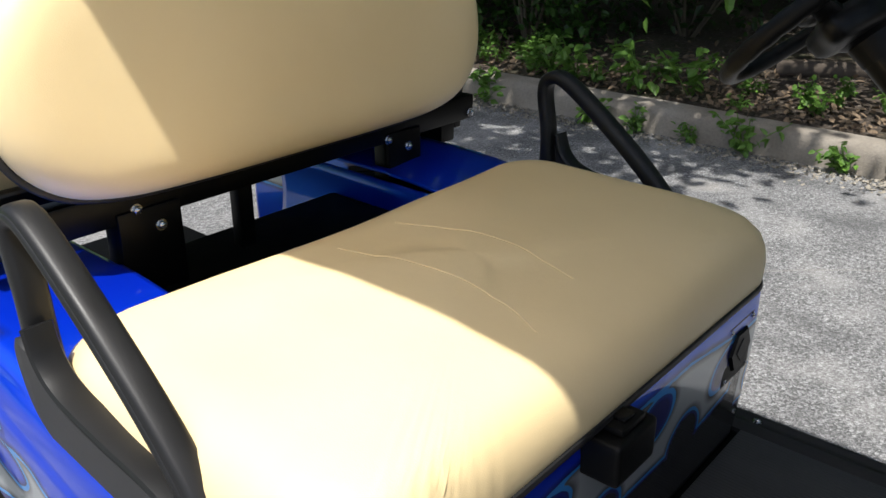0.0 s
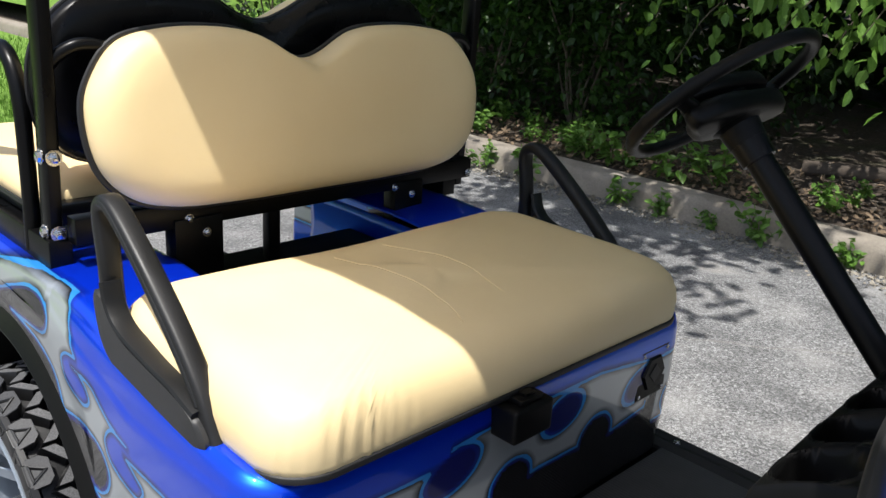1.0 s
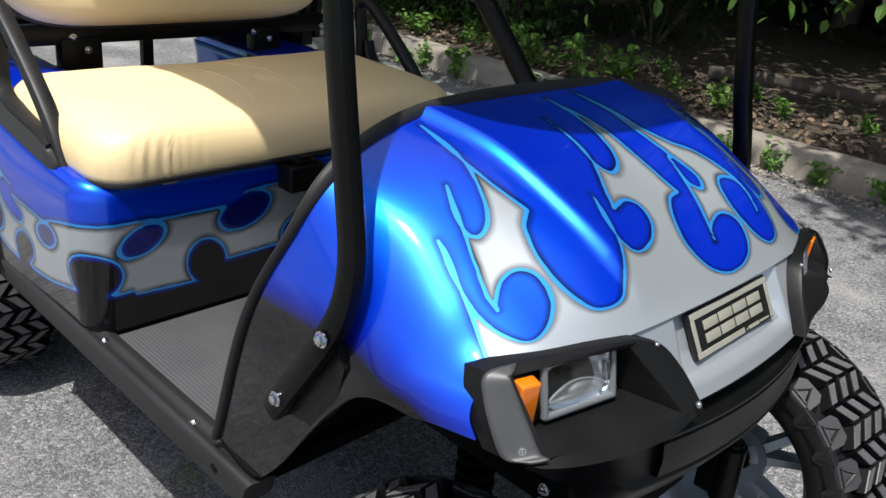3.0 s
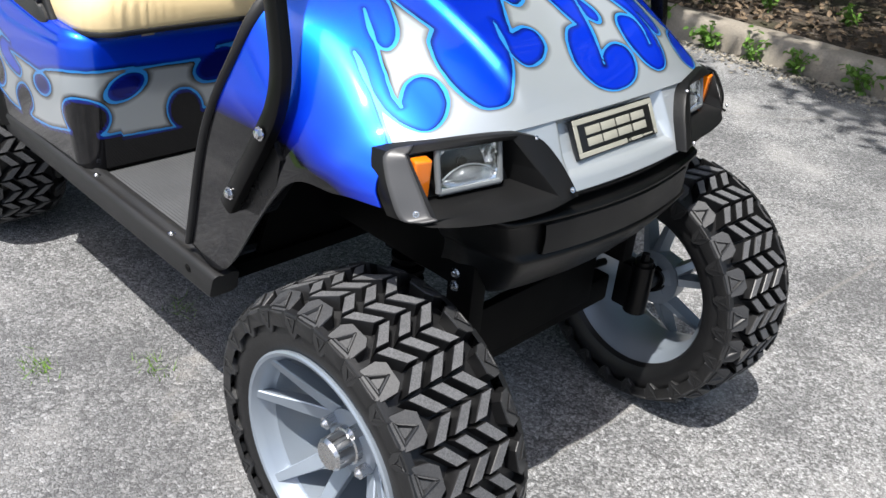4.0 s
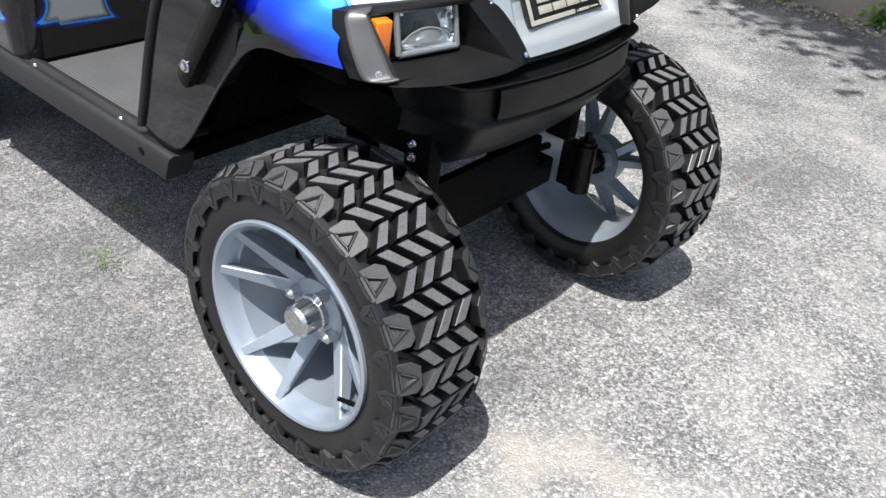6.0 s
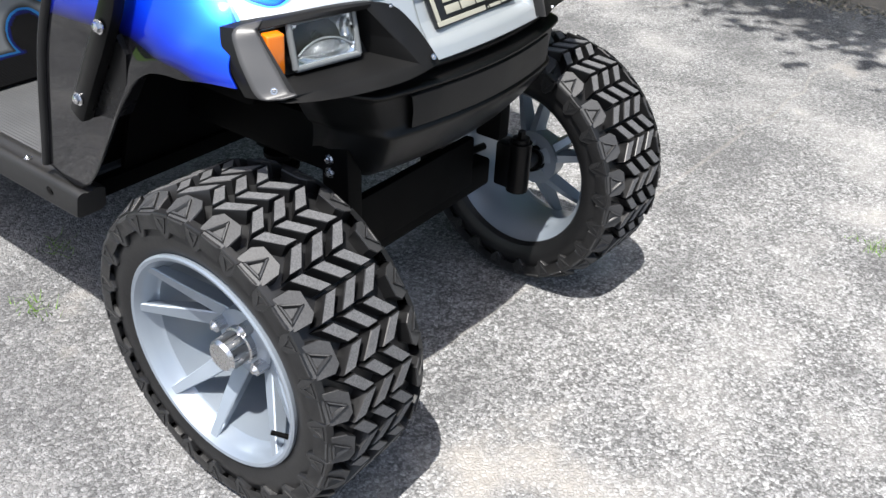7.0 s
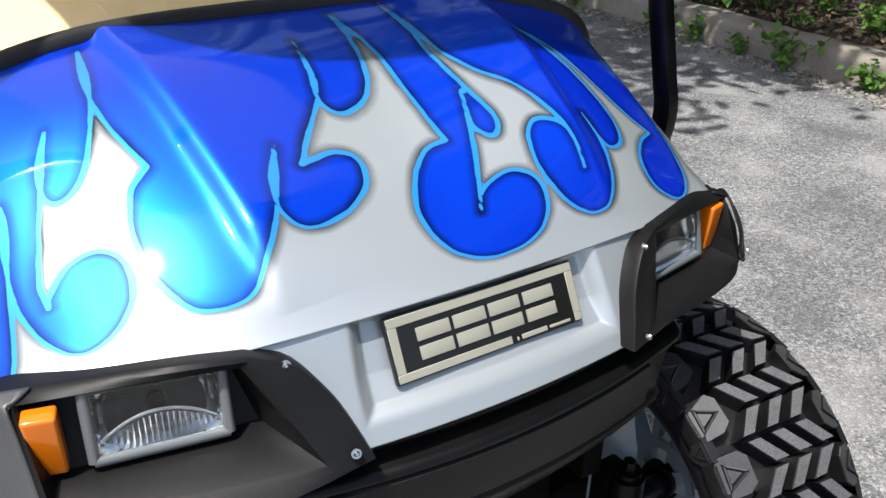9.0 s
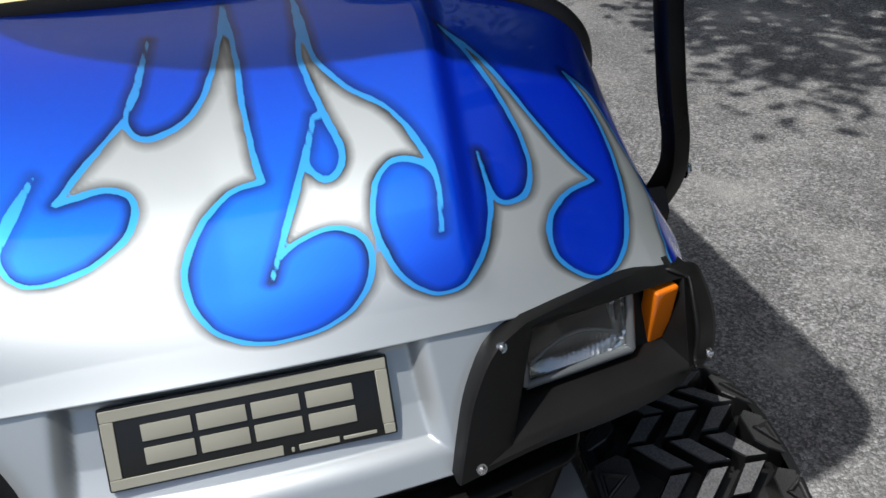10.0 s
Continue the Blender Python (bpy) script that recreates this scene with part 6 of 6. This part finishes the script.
def bush(x, y, w, h, n, seed, material):
    """A leafy shrub: stems from one foot and a crown in uneven clumps."""
    root = tagged(new("bush"), "dense green leafy shrub growing behind the kerb", "bush", group="bushes behind the kerb")
    root.location = (x, y, 0.2)
    r = random.Random(seed)
    ends = []
    for i in range(7):
        bm = bmesh.new()
        e = Vector((r.uniform(-w, w) * 0.7, r.uniform(-0.5, 0.5) * w, h * r.uniform(0.55, 0.95)))
        tube(bm, smooth_path([(0, 0, -0.08), e * 0.4 + Vector((r.uniform(-0.1, 0.1), r.uniform(-0.1, 0.1), 0.05)), e], 5), lambda t: 0.014 - 0.010 * t, None, 6, up=(1, 0.2, 0.1))
        part("stem", bm, M_TWIG, root)
        ends.append(e)
    g = np.random.default_rng(seed)
    cc = np.array([(g.uniform(-w, w), g.uniform(-0.55, 0.55) * w, g.uniform(0.05, h)) for _ in range(24)] + [tuple(e) for e in ends])
    p = cc[g.integers(0, len(cc), n)] + g.normal(0, 1, (n, 3)) * (0.16, 0.16, 0.13)
    p[:, 2] = np.maximum(p[:, 2], 0.02)
    foliage("leaf_crown", p, 0.072, material, root, down=0.5)["kind"] = "stuff"
    return root


for i, (x, y, w, h, n) in enumerate([(-6.6, 4.6, 0.9, 1.7, 2600), (-5.3, 4.35, 0.8, 1.5, 2600), (-4.2, 4.25, 0.75, 1.45, 3000), (-3.35, 4.40, 0.65, 1.35, 2400), (-2.55, 5.3, 0.7, 0.9, 900),
                                     (-0.4, 6.9, 0.8, 1.6, 1400), (0.8, 6.7, 0.8, 1.7, 1300), (2.2, 6.4, 0.9, 1.7, 1300), (-8.2, 4.9, 1.1, 2.0, 2600), (-4.6, 5.7, 1.0, 2.3, 2200)]):
    # shrubs further in wear the green darkened for shade
    bush(x, y, w, h, n, 20 + i, M_LEAF if i < 4 else M_LEAF_SHADED)


def weed(x, y, z, h, seed):
    """A small broad-leaved weed."""
    root = tagged(new("weed"), "small bright green weed growing at the kerb", "weed", group="weeds along the kerb")
    root.location = (x, y, z)
    g = np.random.default_rng(seed)
    pts = []
    for i in range(7):
        e = np.array((g.normal(0, 0.4) * h, g.normal(-0.1, 0.35) * h, h * g.uniform(0.5, 1.0)))
        bm = bmesh.new()
        tube(bm, [(0, 0, -0.01), tuple(e * 0.5 + (0, 0, 0.02)), tuple(e)], 0.0025, 0.0025, 5, up=(1, 0.3, 0.1))
        part("stem", bm, M_LEAF2, root)
        pts += [e * t + g.normal(0, 0.012, 3) for t in np.linspace(0.25, 1, 9)]
    pts = np.array(pts)
    pts[:, 2] = np.maximum(pts[:, 2], 0.005)
    foliage("leaf_tuft", pts, min(0.075, 0.28 * h), M_LEAF2, root, down=0.1)["kind"] = "stuff"


for i, (x, y, z, h) in enumerate([(-1.90, 3.39, 0, 0.17), (-1.28, 3.38, 0, 0.22), (-0.80, 3.39, 0, 0.19), (-2.95, 3.39, 0, 0.26), (-3.30, 3.39, 0, 0.22), (-1.57, 3.39, 0, 0.12), (-0.55, 3.39, 0, 0.16), (-0.28, 3.39, 0, 0.15),
                                  (0.08, 3.38, 0, 0.18), (0.6, 3.39, 0, 0.14), (-2.2, 3.39, 0, 0.22), (-4.0, 3.39, 0, 0.2), (-2.05, 3.68, 0.15, 0.30), (-1.75, 3.72, 0.16, 0.34), (-2.5, 3.70, 0.16, 0.3), (-1.2, 3.9, 0.17, 0.16), (-0.75, 3.95, 0.18, 0.14), (-0.3, 4.0, 0.18, 0.15), (-1.05, 4.15, 0.2, 0.13)]):
    weed(x, y, z, h * 0.95, 70 + i)
# low plants scattered over the soil
spot = random.Random(8)
for i in range(30):
    x, e = spot.uniform(-4.2, 1.2), abs(spot.gauss(0.12, 0.35))
    weed(x, KERB_Y + 0.22 + e, 0.14 + 0.10 * (1 - math.exp(-e * 1.2)), spot.uniform(0.07, 0.2), 130 + i)


def tree(x, y, h, r, crown_lo, crown_hi, n, seed, over=None, label="tall broad-leaved tree with a spreading dark green crown"):
    root = tagged(new("tree"), label, "tree", group="trees of the wood")
    root.location = (x, y, 0.18)
    rr = random.Random(seed)
    bm = bmesh.new()
    tube(bm, smooth_path([(0, 0, -0.1), (rr.uniform(-0.1, 0.1), 0.05, h * 0.3), (rr.uniform(-0.2, 0.2), 0, h * 0.65), (0.1, 0.1, h)], 6), lambda t: r * (1.15 - 0.9 * t), None, 12, up=(1, 0, 0.01))
    trunk = part("trunk", bm, M_BARK, root, "rough grey-brown trunk")
    lo, hi = np.array(crown_lo), np.array(crown_hi)
    for i in range(9):
        e = Vector(lo) + Vector(((hi - lo) * (rr.random(), rr.random(), rr.uniform(0.1, 0.8))).tolist())
        bm = bmesh.new()
        s = Vector((0, 0, h * rr.uniform(0.35, 0.7)))
        tube(bm, smooth_path([s, s.lerp(e, 0.5) + Vector((0, 0, 0.3)), e], 5), lambda t: r * 0.32 * (1.05 - 0.95 * t), None, 7, up=(0.2, 1, 0.1))
        part("limb", bm, M_BARK, root)
    p = clumps(n, max(60, n // 260), lo, hi, (0.27, 0.27, 0.2), seed)
    if over:                                                # limbs that reach out over the asphalt carry most of the leaves
        p = np.concatenate([p, clumps(over[2], over[2] // 330, over[0], over[1], (0.25, 0.23, 0.18), seed + 40)])
    foliage("leaf_crown", p, 0.105, M_LEAF, root, down=0.3)["kind"] = "stuff"


# crowns lean out over the kerb
tree(-4.6, 6.6, 6.0, 0.16, (-4.0, -3.0, 2.7), (3.7, 2.4, 5.0), 28000, 1, ((-4.0, -6.0, 2.9), (3.7, -4.2, 4.6), 5000))
tree(-0.6, 6.3, 6.2, 0.14, (-3.0, -2.9, 2.7), (3.4, 2.6, 5.4), 32000, 2, ((-3.0, -4.9, 3.0), (3.4, -3.9, 4.6), 3600))
tree(3.2, 6.8, 6.0, 0.18, (-2.6, -1.6, 2.7), (3.5, 2.6, 5.0), 14000, 3, ((-2.6, -5.0, 2.9), (3.5, -4.5, 4.6), 7000))
# out of view, added so that its crown keeps sun off the shrubs
tree(-3.8, 5.4, 4.6, 0.08, (-1.7, -2.2, 2.3), (1.7, -0.1, 3.5), 15000, 8, label="unseen young tree added to shade the shrubs")
tree(-9.2, 6.4, 6.5, 0.2, (-3.0, -3.0, 2.8), (3.0, 3.0, 5.5), 6000, 4)
tree(-1.9, 7.6, 6.0, 0.11, (-3.0, -1.0, 2.6), (3.0, 4.0, 5.2), 5000, 5)
tree(0.9, 8.0, 6.0, 0.13, (-3.0, -1.0, 2.2), (3.0, 4.0, 5.2), 5000, 6)
tree(-6.5, 8.2, 6.0, 0.13, (-3.0, -1.0, 2.2), (3.0, 4.0, 5.2), 5000, 7)


def hanging_branch(x, y, z, dx, n, seed):
    """A leafy branch that hangs in from the tree."""
    root = tagged(new("hanging_branch"), "thin hanging branch, its leaves a lighter green for sunlight", "branch", group="hanging branches")
    g = np.random.default_rng(seed)
    bm = bmesh.new()
    path = smooth_path([(x + dx * 1.6, y + 1.6, z + 1.5), (x + dx, y + 0.7, z + 0.8), (x + 0.3 * dx, y + 0.15, z + 0.35), (x, y, z)], 8)
    tube(bm, path, lambda t: 0.010 - 0.008 * t, None, 6, up=(1, 0.1, 0.2))
    part("twig", bm, M_TWIG, root)
    pts = [np.array(path[int(i)]) + g.normal(0, 0.10, 3) for i in g.uniform(len(path) * 0.3, len(path), n)]
    # lighter than the tree's own leaves, to put sunlight into their colour
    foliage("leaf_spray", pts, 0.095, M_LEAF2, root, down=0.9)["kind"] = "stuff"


hanging_branch(-2.08, 3.6, 0.86, 0.5, 34, 1)
hanging_branch(-1.55, 3.62, 0.98, 0.7, 70, 2)
hanging_branch(-1.10, 3.65, 1.05, 0.6, 70, 3)
hanging_branch(-1.9, 3.7, 1.15, 0.3, 80, 4)
hanging_branch(-2.3, 3.7, 1.10, 0.2, 70, 5)
for i, (x, y, z, dx, n) in enumerate([(-0.9, 3.75, 0.98, 0.4, 90), (-0.62, 3.85, 1.12, 0.5, 90), (-0.3, 3.9, 1.02, 0.3, 90), (-1.25, 3.8, 1.2, 0.4, 100), (-0.05, 3.95, 1.15, 0.4, 90), (-1.7, 3.85, 1.3, 0.3, 110), (-0.75, 4.1, 0.85, 0.2, 60), (-1.4, 4.1, 0.95, 0.5, 90), (0.35, 4.0, 1.1, 0.4, 80)]):
    hanging_branch(x, y, z, dx, n, 30 + i)


def fallen_log():
    bm = bmesh.new()
    tube(bm, smooth_path([(-1.55, 4.45, 0.24), (-1.2, 4.55, 0.26), (-0.8, 4.72, 0.25), (-0.2, 4.85, 0.24)], 6), 0.05, 0.042, 10, up=(0, 0, 1))
    ob = part("fallen_log", bm, M_BARK, None)
    tagged(ob, "weathered brown fallen branch lying on the soil", "log")


fallen_log()


def litter():
    g = np.random.default_rng(5)
    p = np.stack([g.uniform(-5, 2, 2600), 3.62 + np.abs(g.normal(0, 0.55, 2600)), np.full(2600, 0.0)], -1)
    p[:, 2] = 0.145 + 0.10 * (1 - np.exp(-(p[:, 1] - 3.6) * 1.2)) + 0.015
    ob = foliage("leaf_litter", p, 0.045, plain("dry_leaf", (0.17, 0.12, 0.075), 0.9, spread=0.5), label="dry brown leaves and chips on the soil", down=0.0)
    tagged(ob, category="litter", kind="stuff")
    p = np.stack([g.uniform(-5, 2, 5000), 3.41 - np.abs(g.normal(0, 0.10, 5000)), np.full(5000, 0.004)], -1)
    ob = foliage("gutter_gravel", p, 0.018, plain("gravel_chip", (0.30, 0.27, 0.22), 0.9, spread=0.5), label="pale gravel and dirt in the gutter", down=0.0, wide=1.0)
    tagged(ob, category="gravel", kind="stuff")


litter()


def lawn():
    g = np.array([[(x, y, 0.012) for y in np.linspace(-30, 3.38, 12)] for x in np.linspace(-60, -5.7, 16)])
    k = Nodes("lawn", 0.9, spec=0.1)
    a, b = k.noise(0.6, 4), k.noise(40, 4)
    k.color(k.mix(k.span(b, 0.3, 0.7), k.mix(a, (0.06, 0.14, 0.02), (0.13, 0.25, 0.04)), (0.20, 0.33, 0.07)))
    k.bump(b, 0.8, 0.03)
    ob = raw("lawn", g.reshape(-1, 3), [f[::-1] for f in grid_faces(16, 12)], k.m)
    tagged(ob, "sunlit mown green lawn beyond the asphalt", "lawn", kind="structure")
    g = np.array([[(x, y, 0.33 + 0.02 * y) for y in np.linspace(3.6, 14, 8)] for x in np.linspace(-60, -9.5, 16)])
    raw("lawn_slope", g.reshape(-1, 3), [f[::-1] for f in grid_faces(16, 8)], k.m, ob)
    r = np.random.default_rng(9)
    n = 14000
    c = np.stack([-5.65 - np.abs(r.normal(0, 3.5, n)), r.uniform(-1.0, 3.3, n), np.full(n, 0.012)], -1)
    h, w, a = r.uniform(0.04, 0.10, n), 0.006, r.uniform(0, np.pi, n)
    d = np.stack([np.cos(a) * w, np.sin(a) * w, np.zeros(n)], -1)
    tip = c + np.stack([r.normal(0, 0.02, n), r.normal(0, 0.02, n), h], -1)
    v = np.stack([c - d, c + d, tip], 1).reshape(-1, 3)
    ob = raw("grass", v, [(3 * i, 3 * i + 1, 3 * i + 2) for i in range(n)], M_GRASS, smooth=False)
    tagged(ob, "short green grass blades of the lawn", "grass", kind="stuff")


lawn()


def far_woods():
    """Trees round the lawn and behind the camera, as one leafy belt."""
    r = np.random.default_rng(3)
    n = 26000
    t = r.uniform(0, 1, n)
    p = np.stack([-26 + 8 * r.normal(0, 0.35, n), -22 + 34 * t, np.abs(r.normal(0, 2.6, n)) + 0.2], -1)
    q = np.stack([r.uniform(-26, 12, n), 9.5 + r.normal(0, 0.9, n), np.abs(r.normal(0, 2.4, n)) + 0.2], -1)
    # shade of the woods is in this green too
    ob = foliage("far_woods", np.concatenate([p, q]), 0.34, M_LEAF_SHADED, label="dense woods round the lawn, their green darkened for shade")
    tagged(ob, category="woods", kind="stuff")
    for x, y in ((-16, 5.2), (-19, 2.4), (-21, 7), (-14.5, 7.5)):
        bm = bmesh.new()
        tube(bm, [(x, y, -0.1), (x + 0.1, y, 3), (x, y + 0.2, 7)], lambda u: 0.2 * (1.1 - 0.6 * u), None, 10, up=(1, 0, 0.01))
        root = tagged(new("tree"), "straight tree with a brown trunk at the lawn's edge", "tree", group="trees by the lawn")
        part("trunk", bm, M_BARK, root)


far_woods()


def crack_grass(x, y, n, seed):
    r = np.random.default_rng(seed)
    c = np.stack([x + r.normal(0, 0.03, n), y + r.normal(0, 0.02, n), np.zeros(n)], -1)
    a = r.uniform(0, np.pi, n)
    d = np.stack([np.cos(a), np.sin(a), np.zeros(n)], -1) * 0.0015
    tip = c + np.stack([r.normal(0, 0.015, n), r.normal(0, 0.015, n), r.uniform(0.01, 0.03, n)], -1)
    ob = raw("grass_tuft", np.stack([c - d, c + d, tip], 1).reshape(-1, 3), [(3 * i, 3 * i + 1, 3 * i + 2) for i in range(n)], M_GRASS, smooth=False)
    tagged(ob, "tiny green grass tuft in an asphalt crack", "grass", group="grass tufts in the asphalt", kind="stuff")


crack_grass(-0.137, -0.661, 60, 1)
crack_grass(-0.168, -0.285, 50, 2)
crack_grass(1.435, 1.076, 60, 3)
crack_grass(0.02, -0.46, 40, 4)
crack_grass(-2.9, 0.9, 160, 5)
